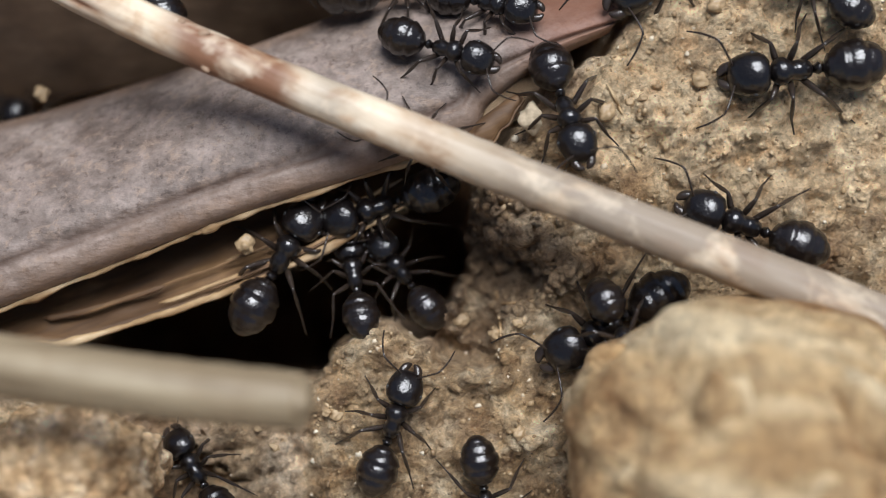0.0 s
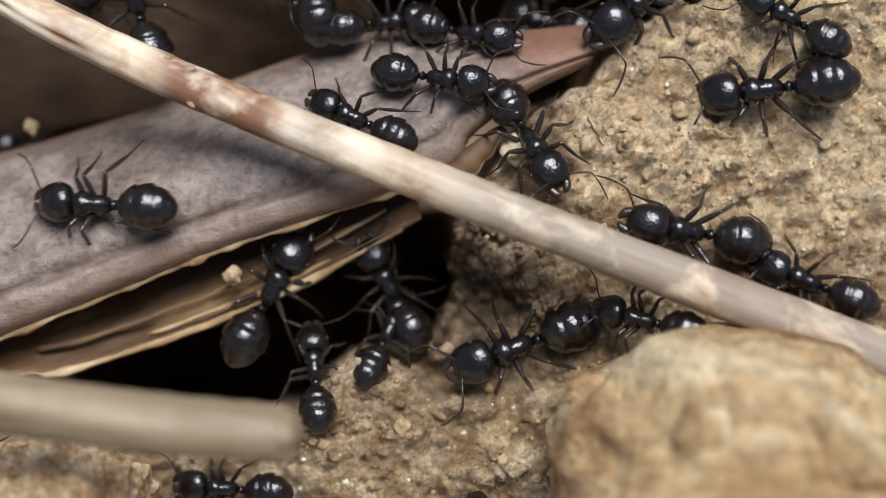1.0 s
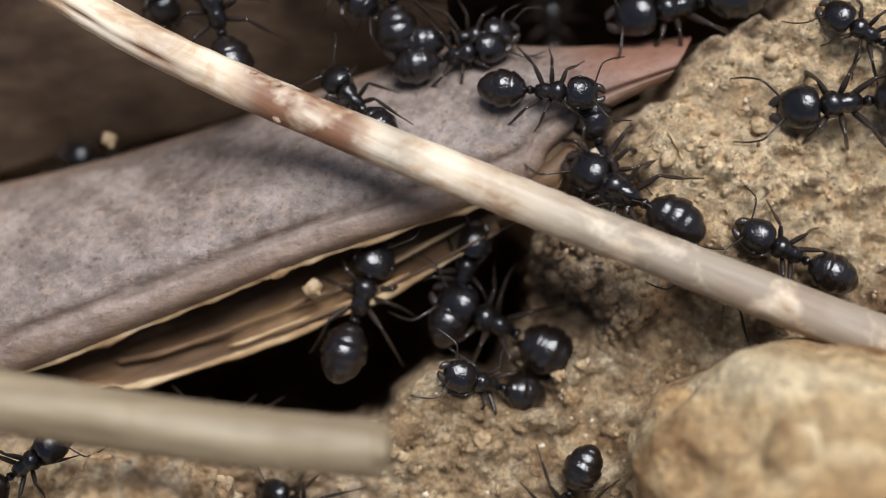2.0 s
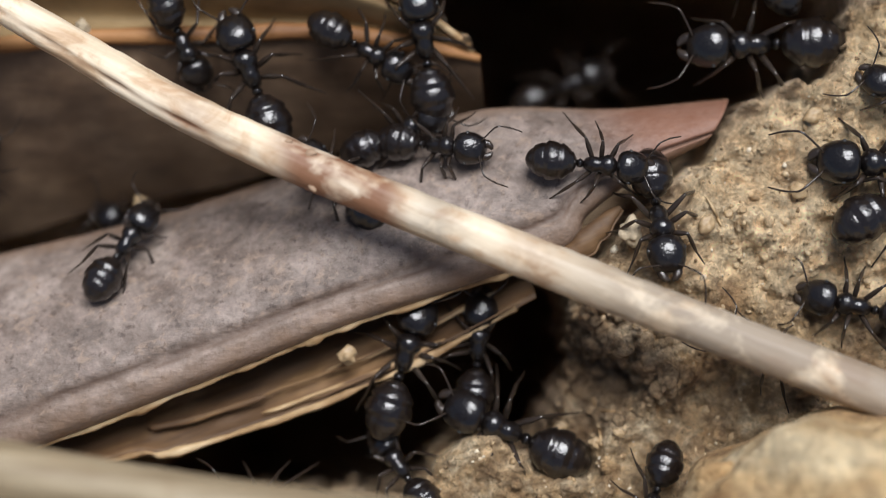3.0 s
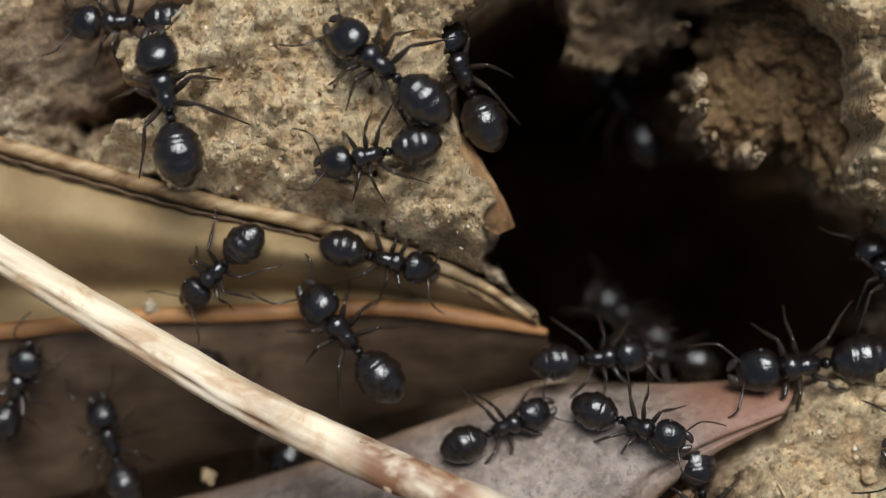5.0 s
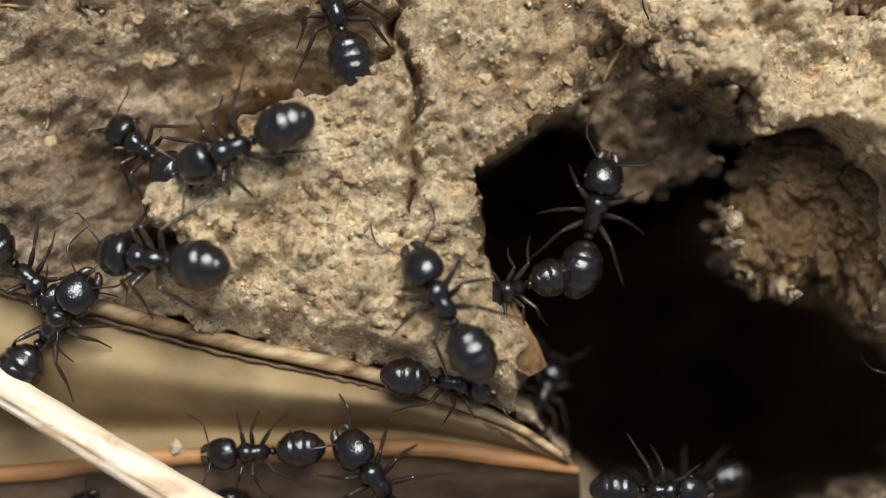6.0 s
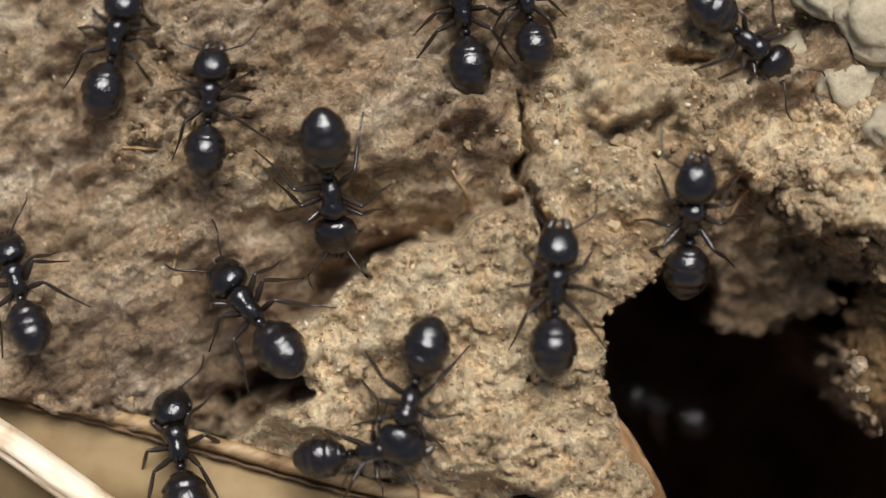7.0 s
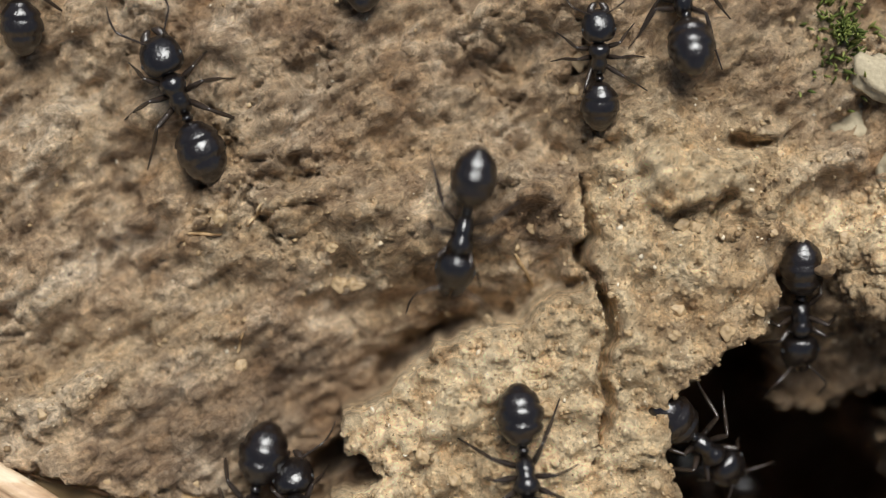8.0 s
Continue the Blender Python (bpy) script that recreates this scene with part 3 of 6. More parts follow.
    for n, (x, y, z) in enumerate(ridge):
        for k in range(9):
            a = radians(20 + 26 * k)
            girth = 0.75 * math.sin(math.pi * (n + 3) / 35) * (1 + 0.25 * noise.noise((n * 0.3, k * 0.4, 6)))
            flap.append((x + 0.62 * girth * math.cos(a), y - 0.78 * girth * math.cos(a), z + girth * (math.sin(a) - 0.3)))
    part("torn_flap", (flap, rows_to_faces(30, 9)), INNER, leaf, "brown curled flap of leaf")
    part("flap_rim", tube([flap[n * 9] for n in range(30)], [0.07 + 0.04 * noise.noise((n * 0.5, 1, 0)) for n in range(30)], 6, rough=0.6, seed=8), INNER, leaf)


build_grey_leaf()

RIB = spline([(-62, 34, -1.2), (-47, 29.9, -1.2), (-40, 28.1, -1.2), (-33.6, 26.3, -1.2), (-25.5, 24.0, -1.2), (-18.9, 22.5, -1.2), (-15.6, 21.6, -1.4), (-12, 20.3, -1.8), (-8.7, 18.9, -2.4), (-5.2, 16.6, -3.4)], 120)
STALK = spline([(-62, 15.5, -5), (-47, 15.8, -4), (-37, 16.1, -3.2), (-29.3, 16.9, -3), (-20.3, 17.2, -3), (-14.3, 17.4, -3), (-8.6, 16.7, -3), (-4.6, 15.9, -3.6)], 120)


def build_tan_leaf():
    leaf = new("folded_leaf")
    leaf.matrix_basis = BANK.copy()
    tagged(leaf, "folded tan dry leaf with an orange-brown lower edge", "leaf")
    blade = []
    for n in range(120):
        for k in range(40):
            w = k / 39
            p = RIB[n] * (1 - w) + STALK[n] * w
            fade = min(1, (120 - n) / 45)
            p[2] += fade * (-0.5 * math.exp(-((w - 0.07) / 0.05) ** 2) + 1.3 * math.exp(-((w - 0.34) / 0.18) ** 2) - 1.7 * math.exp(-((w - 0.80) / 0.16) ** 2) + 0.2 * noise.noise((n * 0.05, w * 1.2, 4)))
            blade.append(tuple(p))
    low = [(x, y, z - 0.4) for x, y, z in blade]
    part("blade", (blade + low, rows_to_faces(120, 40) + [f[::-1] for f in rows_to_faces(120, 40, start=4800)]), TAN, leaf)
    part("upper_rib", tube([(x, y, z + 0.45) for x, y, z in RIB], [0.46] * 90 + [0.46 - 0.009 * n for n in range(30)], 8, rough=0.25, seed=2), RIM, leaf, "pale ribbed leaf edge")
    seam = [(x + 0.1, y - 0.78 + 0.05 * math.sin(n * 2.1), z + 0.25) for n, (x, y, z) in enumerate(RIB[:112])]
    part("rib_seam", tube(seam, [0.13 + 0.05 * math.sin(n * 1.7) for n in range(112)], 6, rough=0.5, seed=21), INNER, leaf, "dark serrated seam beside the rib")
    part("lower_rib", tube([tuple(p) for p in STALK], [0.5] * 100 + [0.5 - 0.014 * n for n in range(20)], 8, rough=0.2, seed=3), ORANGE, leaf, "orange-brown leaf edge")
    fold = []
    for n in range(120):
        x, y, z = STALK[n]
        drop = 1 - 0.45 * (n / 119) ** 3
        tx, ty, tz = x + 0.5, y - (5.5 + 8.0 * (1 - n / 119)) * drop, z - 8.5 * drop
        for k in range(10):
            w = k / 9
            fold.append((x + (tx - x) * w, y - 0.2 + (ty - y) * w, z - 0.2 + (tz - z) * w ** 1.25 + 0.2 * noise.noise((n * 0.15, k * 0.6, 8))))
    part("lower_fold", (fold + [(x, y, z - 0.4) for x, y, z in fold], rows_to_faces(120, 10) + [f[::-1] for f in rows_to_faces(120, 10, start=1200)]), BROWN, leaf, "dark brown under-fold")


build_tan_leaf()


# ---- sticks and clods ----
BARK = fibre_material("stick_bark", [(0.3, (0.26, 0.165, 0.10)), (0.5, (0.38, 0.26, 0.17)), (0.75, (0.52, 0.39, 0.27))], 0.9, (0.2, 1, 1), turn=-25)


def build_sticks():
    stick = new("dry_stick")
    stick.matrix_basis = BANK.copy()
    tagged(stick, "long bleached dry stick lying across the nest", "stick")
    line = [(-80, 49, 1.5), (-62, 37.5, 1.0), (-46.4, 27.9, 0.9), (-36.2, 21.0, 1.5), (-26.2, 15.1, 2.6), (-20.7, 12.0, 3.2), (-12, 8.1, 4.4),
            (-0.2, 3.4, 5.6), (6.5, 0.8, 6.0), (23.8, -5.7, 5.8), (45, -13, 3.5), (60, -18, 1.6)]
    girth = [0.8, 0.85, 0.9, 0.95, 1.05, 1.1, 1.15, 1.2, 1.2, 1.35, 1.45, 1.5]
    tubing, faces = tube(line, girth, 36, 300, 0.08, 5)
    core = spline([(*p, r) for p, r in zip(line, girth)], 300)
    along, angle = np.array([v[0] for v in tubing]), np.tile(np.arange(36) * 10.0, 300)
    # a lengthwise split that runs out towards the thick end
    split = np.exp(-((angle - 62 - 5 * np.sin(along * 0.35)) / 7.0) ** 2) * step(-along, 15, 21) * (0.7 + 0.3 * np.sin(along * 1.7))
    tubing = [tuple(np.array(v) + (core[n // 36][:3] - np.array(v)) * 0.24 * cut) for n, (v, cut) in enumerate(zip(tubing, split))]
    stem = part("stem", (tubing, faces), STICK, stick)
    store(stem, "rust", 1.0 * step(along, -17, -14.5) * step(-along, 8, 10) + 0.5 * np.exp(-((along + 20.5) / 1.6) ** 2) + 0.35 * np.exp(-((along + 2.0) / 1.5) ** 2) + 0.9 * split)
    store(stem, "grey", 0.85 * step(along, -6, 6) + 0.6 * np.exp(-((along + 7.0) / 1.5) ** 2))
    fine = core
    for n, (x, turn, size) in enumerate(((-14.2, 135, 0.3), (-13.6, 35, 0.26), (-15.6, 140, 0.24))):
        at = int(np.argmin(np.abs(fine[:, 0] - x)))
        p, way = fine[at], Vector(fine[at + 1][:3] - fine[at][:3]).normalized()
        side = way.cross(Vector((0, 0, 1))).normalized()
        out = side * math.cos(radians(turn)) + side.cross(way) * math.sin(radians(turn))
        root = Vector(p[:3]) + out * (p[3] * 0.8)
        part("knot", tube([tuple(root), tuple(root + out * 0.2 + way * 0.15), tuple(root + out * 0.35 + way * 0.4)], [size, size * 0.8, size * 0.35], 9, 8, 0.5, n), BARK, stick, "small dark bud scar")
    twig = new("broken_twig")
    twig.matrix_basis = BANK.copy()
    tagged(twig, "thick grey-brown broken twig with a blunt end", "twig")
    line = [(-73, 2, 0), (-48.2, -3.3, 8.0), (-32.8, -6.1, 11.0), (-22.4, -7.7, 12.5), (-15.35, -8.53, 13.3), (-8.8, -9.06, 13.9), (-7.84, -9.14, 14.0)]
    part("stem", tube(line, [1.83, 1.73, 1.64, 1.56, 1.51, 1.44, 1.33], 22, 160, 0.05, 9), STUB, twig)
    part("broken_end", tube([(-7.94, -9.13, 14.0), (-7.55, -9.16, 14.0), (-7.22, -9.19, 14.0), (-7.07, -9.2, 14.0)], [1.35, 1.2, 0.87, 0.35], 22, 10, 0.3, 14), STUB, twig, "blunt splintered end")


build_sticks()


def build_clod():
    bm = bmesh.new()
    bmesh.ops.create_icosphere(bm, subdivisions=6, radius=1)
    for v in bm.verts:
        p = v.co.copy()
        p = Vector([math.copysign(abs(c) ** 0.95, c) for c in p])
        n = noise.fractal(p * 1.3, 1.0, 2.0, 3) * 0.12 + noise.fractal(p * 5, 1.0, 2.0, 4) * 0.014 + 0.018 * math.sin(p.y * 15 + p.z * 5 + 2 * noise.noise(p * 2))
        v.co = Vector((p.x * 10.2, p.y * 8.4, p.z * 9.8)) * (1 + n) / 1000
    clod = new("earth_clod")
    clod.matrix_basis = mm(15.9, -13.0, 6.2, 0, 0, -12)
    tagged(clod, "large ochre clod of dry earth on the sand", "clod")
    part("clod_body", bm, CLOD, clod)
    for n, (x, y, z, size) in enumerate(((-8.6, 3.6, 1.6, 1.0), (-7.6, 4.6, 2.4, 0.8), (-9.4, 1.6, 0.6, 1.1), (-3.5, 2.5, 8.1, 1.6), (3.0, 4.0, 7.7, 1.8), (-5.5, -1.5, 6.6, 1.5), (1.5, -0.5, 9.0, 1.9))):
        lump = bmesh.new()
        bmesh.ops.create_icosphere(lump, subdivisions=3, radius=1)
        for v in lump.verts:
            v.co = Vector((v.co.x * 1.5, v.co.y, v.co.z * 0.55)) * (size * (1 + 0.5 * noise.noise(v.co * 1.3 + Vector((n * 4, 0, 0)))) / 1000)
        part("lump", lump, CLOD, clod, at=pose(x / 1000, y / 1000, z / 1000, 0, 0, n * 37))


build_clod()


def build_hanging_clods():
    """Knobbly lumps of earth that hang under the ledge into the upper hole."""
    for n, (x, y, h, rx, ry, rz) in enumerate(((7.5, 30.2, -6.6, 3.2, 4.1, 3.4), (10.9, 30.6, -6.4, 3.0, 3.8, 3.5), (13.6, 28.0, -5.2, 2.7, 4.0, 3.6), (16.2, 25.8, -4.0, 2.6, 3.9, 3.6),
                                               (9.2, 33.6, -5.0, 4.4, 2.6, 3.0), (13.8, 32.0, -3.8, 3.8, 3.4, 3.2))):
        bm = bmesh.new()
        bmesh.ops.create_icosphere(bm, subdivisions=6, radius=1)
        for v in bm.verts:
            p = v.co.copy()
            q = p * 1.6 + Vector((n * 7.0, 0, 0))
            lobes = abs(noise.noise(q)) * 0.34 + abs(noise.noise(q * 2.3)) * 0.24 + abs(noise.noise(q * 5.1)) * 0.12 + noise.noise(q * 11) * 0.035
            v.co = Vector((p.x * rx, p.y * ry, p.z * rz)) * (0.82 + lobes) / 1000
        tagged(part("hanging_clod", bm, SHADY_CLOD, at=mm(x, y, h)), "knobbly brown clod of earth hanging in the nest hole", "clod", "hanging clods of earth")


build_hanging_clods()


def build_corner_clod():
    """A pale knobbly clod beside the broken twig."""
    bm = bmesh.new()
    bmesh.ops.create_icosphere(bm, subdivisions=6, radius=1)
    for v in bm.verts:
        p = v.co.copy()
        q = p * 1.5 + Vector((31.0, 0, 0))
        lobes = abs(noise.noise(q)) * 0.3 + abs(noise.noise(q * 2.2)) * 0.22 + abs(noise.noise(q * 4.7)) * 0.1 + noise.noise(q * 10) * 0.03
        v.co = Vector((p.x * 5.0, p.y * 4.3, p.z * 5.6)) * (0.82 + lobes) / 1000
    tagged(part("earth_clod", bm, PALE_CLOD, at=mm(-20.9, -14.4, 4.2)), "pale knobbly clod of dry earth on the sand", "clod")


build_corner_clod()


# ---- grains, crumbs and litter on the bank ----
def island_material(name, stops, rough=0.8):
    mat, nodes, links, shader = material(name, rough)
    own = nodes.new("ShaderNodeNewGeometry")
    base = ramp(nodes, links, own.outputs["Random Per Island"], stops)
    speck = ramp(nodes, links, noise_node(nodes, links, 0.35, 4, 0.6), [(0.3, (0.7, 0.68, 0.65)), (0.7, (1.15, 1.13, 1.1))])
    links.new(mixed(nodes, links, 0.8, base, speck, "MULTIPLY"), shader.inputs["Base Color"])
    relief(nodes, links, shader, noise_node(nodes, links, 0.3, 4, 0.65), 0.1, 0.7)
    return mat


GRAIN = island_material("sand_grain", [(0.0, (0.22, 0.14, 0.07)), (0.5, (0.40, 0.28, 0.15)), (0.88, (0.54, 0.40, 0.24)), (1.0, (0.85, 0.76, 0.60))], 0.45)


def ball():
    bm = bmesh.new()
    bmesh.ops.create_icosphere(bm, subdivisions=1, radius=1)
    points, faces = np.array([v.co[:] for v in bm.verts]), [tuple(v.index for v in f.verts) for f in bm.faces]
    bm.free()
    return points, np.array(faces)


def build_grains(name, label, count, low, high, seed, need):
    """Loose grains strewn over the bank, most on its sandy parts."""
    rng = np.random.RandomState(seed)
    x, y = rng.uniform(-54, 30, count * 3), rng.uniform(-19, 59, count * 3)
    h, grit, pale = bank_height(x, y)
    keep = np.flatnonzero((h > -4) & (grit > need * rng.rand(count * 3)))[:count]
    points, faces = ball()
    size = low * (high / low) ** (rng.rand(len(keep)) ** 2.2)
    lumps = 1 + 0.42 * rng.uniform(-1, 1, (len(keep), len(points), 1))
    stretch = rng.uniform(0.65, 1.25, (len(keep), 1, 3))
    centre = np.stack([x[keep], y[keep], h[keep] - 0.15 * size], -1)[:, None]
    vertices = (centre + points * lumps * stretch * size[:, None, None]).reshape(-1, 3) / 1000
    tris = (faces[None] + (np.arange(len(keep)) * len(points))[:, None, None]).reshape(-1, 3)
    mesh = bpy.data.meshes.new(name)
    mesh.vertices.add(len(vertices)), mesh.loops.add(tris.size), mesh.polygons.add(len(tris))
    mesh.vertices.foreach_set("co", vertices.ravel())
    mesh.loops.foreach_set("vertex_index", tris.ravel())
    mesh.polygons.foreach_set("loop_start", np.arange(0, tris.size, 3))
    mesh.update(calc_edges=True)
    mesh.materials.append(GRAIN)
    ob = new(name, mesh)
    ob.matrix_basis = BANK.copy()
    tagged(ob, label, "sand", kind="stuff")


build_grains("sand_grains", "fine loose tan sand grains on the bank", 9000, 0.06, 0.20, 3, 1.3)


def knob_mesh(name, label, category, x, y, h, size, seed):
    """Knobbly clumps of the bank's own earth, half sunk in it."""
    rng = np.random.RandomState(seed)
    bm = bmesh.new()
    bmesh.ops.create_icosphere(bm, subdivisions=2, radius=1)
    points, faces = np.array([v.co[:] for v in bm.verts]), np.array([[v.index for v in f.verts] for f in bm.faces])
    bm.free()
    ways = rng.normal(size=(len(x), 7, 3))
    ways /= np.linalg.norm(ways, axis=2, keepdims=True)
    bulge = (np.einsum("nkc,pc->nkp", ways, points).clip(0) ** 4 * rng.uniform(-0.35, 0.55, (len(x), 7, 1))).sum(1)
    shape = points[None] * (1 + bulge[..., None]) * rng.uniform(0.7, 1.25, (len(x), 1, 3)) * (1 + 0.07 * rng.normal(size=(len(x), len(points), 1)))
    vertices = np.stack([x, y, h], -1)[:, None] + shape * np.asarray(size)[:, None, None]
    tris = (faces[None] + (np.arange(len(x)) * len(points))[:, None, None]).reshape(-1, 3)
    mesh = bpy.data.meshes.new(name)
    mesh.vertices.add(vertices.shape[0] * len(points)), mesh.loops.add(tris.size), mesh.polygons.add(len(tris))
    mesh.vertices.foreach_set("co", vertices.ravel() / 1000)
    mesh.loops.foreach_set("vertex_index", tris.ravel())
    mesh.polygons.foreach_set("loop_start", np.arange(0, tris.size, 3))
    mesh.polygons.foreach_set("use_smooth", np.ones(len(tris), bool))
    mesh.update(calc_edges=True)
    mesh.materials.append(SOIL)
    ob = new(name, mesh)
    ob.matrix_basis = BANK.copy()
    _, grit, pale = bank_height(x, y)
    for layer, values in (("grit", grit.clip(0, 1)), ("pale", pale.clip(0, 1)), ("damp_shade", damp_shade_at(x, y))):
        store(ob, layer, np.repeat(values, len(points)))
    return tagged(ob, label, category, kind="stuff")


def build_clumps():
    """Crumbly edges of the ledge, the crust and the holes, and clumps on the sand."""
    rng = np.random.RandomState(12)
    x, y = rng.uniform(-36, 18, 90000), rng.uniform(-11, 50, 90000)
    near = np.zeros(len(x))
    for outline, deep in ((LEDGE, 0.6), (BROW, 0.5)):
        d = inside(x, y, outline)
        near = np.maximum(near, (d > -0.2) & (d < deep))
    d = inside(x, y, UPPER_HOLE)
    near = np.maximum(near, (d < 0.1) & (d > -0.5) & (y > 22) & (x > -3))
    near = np.maximum(near, 0.7 * (inside(x, y, CLUMP) > -0.6))
    near = near * 0.6 * (np.hypot(x + 8.8, y - 24) > 3.4)
    keep = np.flatnonzero(near > rng.rand(len(x)))
    h, _, _ = bank_height(x[keep], y[keep])
    keep, h = keep[h > -11], h[h > -11]
    keep, h = keep[:2400], h[:2400]
    size = 0.14 * (0.55 / 0.14) ** (rng.rand(len(keep)) ** 2.2)
    knob_mesh("earth_lumps", "knobbly crumbs of earth along the broken edges", "soil", x[keep], y[keep], h - 0.45 * size, size, 14)
    x, y = rng.uniform(-46, 26, 16000), rng.uniform(-16, 56, 16000)
    h, grit, pale = bank_height(x, y)
    patchy = fractal(x, y, 3.0, 93, 3)
    keep = np.flatnonzero((h > -3) & (grit + 0.5 * patchy > 0.75 * rng.rand(len(x)) + 0.35))[:2600]
    size = 0.10 * (0.36 / 0.10) ** (rng.rand(len(keep)) ** 2.4) * np.where(inside(x[keep], y[keep], CRUST) > 0, 0.7, 1.0)
    knob_mesh("earth_clumps", "small clumped sand grains on the bank", "soil", x[keep], y[keep], h[keep] - 0.3 * size, size, 15)


build_clumps()


def crumb(name, label, x, y, h, size, mat, seed, flat=0.75):
    bm = bmesh.new()
    bmesh.ops.create_icosphere(bm, subdivisions=3, radius=1)
    for v in bm.verts:
        n = 1 + 0.6 * noise.noise(v.co * 1.4 + Vector((seed, 0, 0))) + 0.12 * noise.noise(v.co * 5 + Vector((0, seed, 0)))
        v.co = Vector((v.co.x * size, v.co.y * size * 0.85, v.co.z * size * flat)) * n / 1000
    return tagged(part(name, bm, mat, at=mm(x, y, h, 0, 0, seed * 50)), label, "crumb")


def strew_crumbs():
    """Single crumbs of earth on the bank, of four shapes."""
    rng, shapes, laid = random.Random(5), [], 0
    for n in range(4):
        first = crumb("soil_crumb", "small crumb of dry earth on the bank", 0, 0, 0, 0.4, GRAIN, 30 + n)
        shapes.append(first.data)
        bpy.data.objects.remove(first)
    while laid < 70:
        x, y = rng.uniform(-46, 16), rng.uniform(-14, 55)
        h, grit, pale = (float(v[0]) for v in bank_height(np.array([x]), np.array([y])))
        size = rng.uniform(0.5, 1.25)
        if h < -3 or grit < 0.75 * rng.random():
            continue
        ob = new("soil_crumb", shapes[laid % 4])
        ob.matrix_basis = mm(x, y, h + 0.12 * size, 0, 0, rng.uniform(0, 360)) @ Matrix.Diagonal((size, size, size, 1))
        tagged(ob, "small crumb of dry earth on the bank", "crumb", "loose crumbs of earth")
        laid += 1


strew_crumbs()

PALE = island_material("pale_crumb", [(0.0, (0.40, 0.32, 0.215)), (1.0, (0.52, 0.43, 0.30))])
crumb("soil_crumb", "pale earth crumb caught in the leaf's torn edge", -12.2, -1.6, -0.4, 0.55, GRAIN, 1)
crumb("soil_crumb", "pale earth crumb carried beside an ant", 3.9, 5.6, 1.6, 0.75, PALE, 2)
crumb("soil_crumb", "small grey crumb on the grey leaf's upper edge", -24.9, 7.3, -4.5, 0.5, GRAIN, 3)
crumb("soil_crumb", "grey crumb on the rim of the folded leaf", -28.0, 17.6, -2.6, 0.45, PALE, 6)

FLAKE = fibre_material("bark_flake", [(0.3, (0.12, 0.06, 0.025)), (0.5, (0.27, 0.15, 0.065)), (0.75, (0.44, 0.29, 0.15))], 1.4, (1, 0.6, 1), deep=0.4)


def build_flake():
    """The orange-brown flake that hangs at the lip of the upper hole."""
    left = spline([(-11.0, 27.2, 1.6), (-10.6, 25.4, 1.9), (-9.9, 23.8, 1.6), (-8.9, 22.5, 0.6), (-7.6, 21.7, -0.8)], 24)
    right = spline([(-9.6, 27.6, -1.0), (-8.7, 26.4, -0.8), (-7.9, 25.0, -0.8), (-7.1, 23.6, -1.0), (-6.5, 22.2, -1.8)], 24)
    top = [tuple(left[n] * (1 - k / 7) + right[n] * (k / 7) + np.array((0, 0, 0.35 * math.sin(math.pi * k / 7) + 0.4 * noise.noise((n * 0.35, k * 0.6, 2))))) for n in range(24) for k in range(8)]
    low = [(x, y, z - 0.35) for x, y, z in top]
    edge = [(r * 8, r * 8 + 192, (r + 1) * 8 + 192, (r + 1) * 8) for r in range(23)] + [(r * 8 + 7, (r + 1) * 8 + 7, (r + 1) * 8 + 199, r * 8 + 199) for r in range(23)]
    flake = part("bark_flake", (top + low, rows_to_faces(24, 8) + [f[::-1] for f in rows_to_faces(24, 8, start=192)] + edge), FLAKE)
    tagged(flake, "curled orange-brown bark flake at the hole's lip", "bark")


build_flake()

STONE = island_material("grey_stone", [(0.0, (0.40, 0.335, 0.225)), (1.0, (0.50, 0.43, 0.30))], 0.85)
for n, (x, y, size) in enumerate(((0.9, 48.4, 1.7), (3.4, 46.3, 1.9), (4.2, 49.8, 2.1), (1.6, 51.4, 1.6), (4.9, 43.9, 1.4), (6.3, 47.6, 1.8))):
    crumb("pebble", "pale grey stone half sunk in the bank", x, y, bank_at(x, y) - 0.1, size, STONE, 11 + n, 0.42)


def build_moss():
    mat, nodes, links, shader = material("moss", 0.8)
    own = nodes.new("ShaderNodeNewGeometry")
    links.new(ramp(nodes, links, own.outputs["Random Per Island"], [(0, (0.06, 0.085, 0.012)), (0.6, (0.14, 0.17, 0.03)), (1, (0.24, 0.25, 0.07))]), shader.inputs["Base Color"])
    rng, pieces = random.Random(4), []
    for _ in range(190):
        a, r = rng.uniform(0, 2 * math.pi), abs(rng.gauss(0, 1.0))
        x, y = -0.4 + 1.1 * r * math.cos(a), 54.0 + 1.9 * r * math.sin(a)
        h, lean = bank_at(x, y) - 0.1, (rng.uniform(-0.5, 0.5), rng.uniform(-0.5, 0.5))
        tall = rng.uniform(0.5, 1.3)
        pieces.append(tube([(x, y, h), (x + lean[0] * 0.5, y + lean[1] * 0.5, h + tall * 0.6), (x + lean[0], y + lean[1], h + tall)], [0.09, 0.10, 0.02], 4, 3))
    tagged(part("moss", join(*pieces), mat), "tuft of yellow-green moss on the earth bank", "moss", kind="stuff")


build_moss()


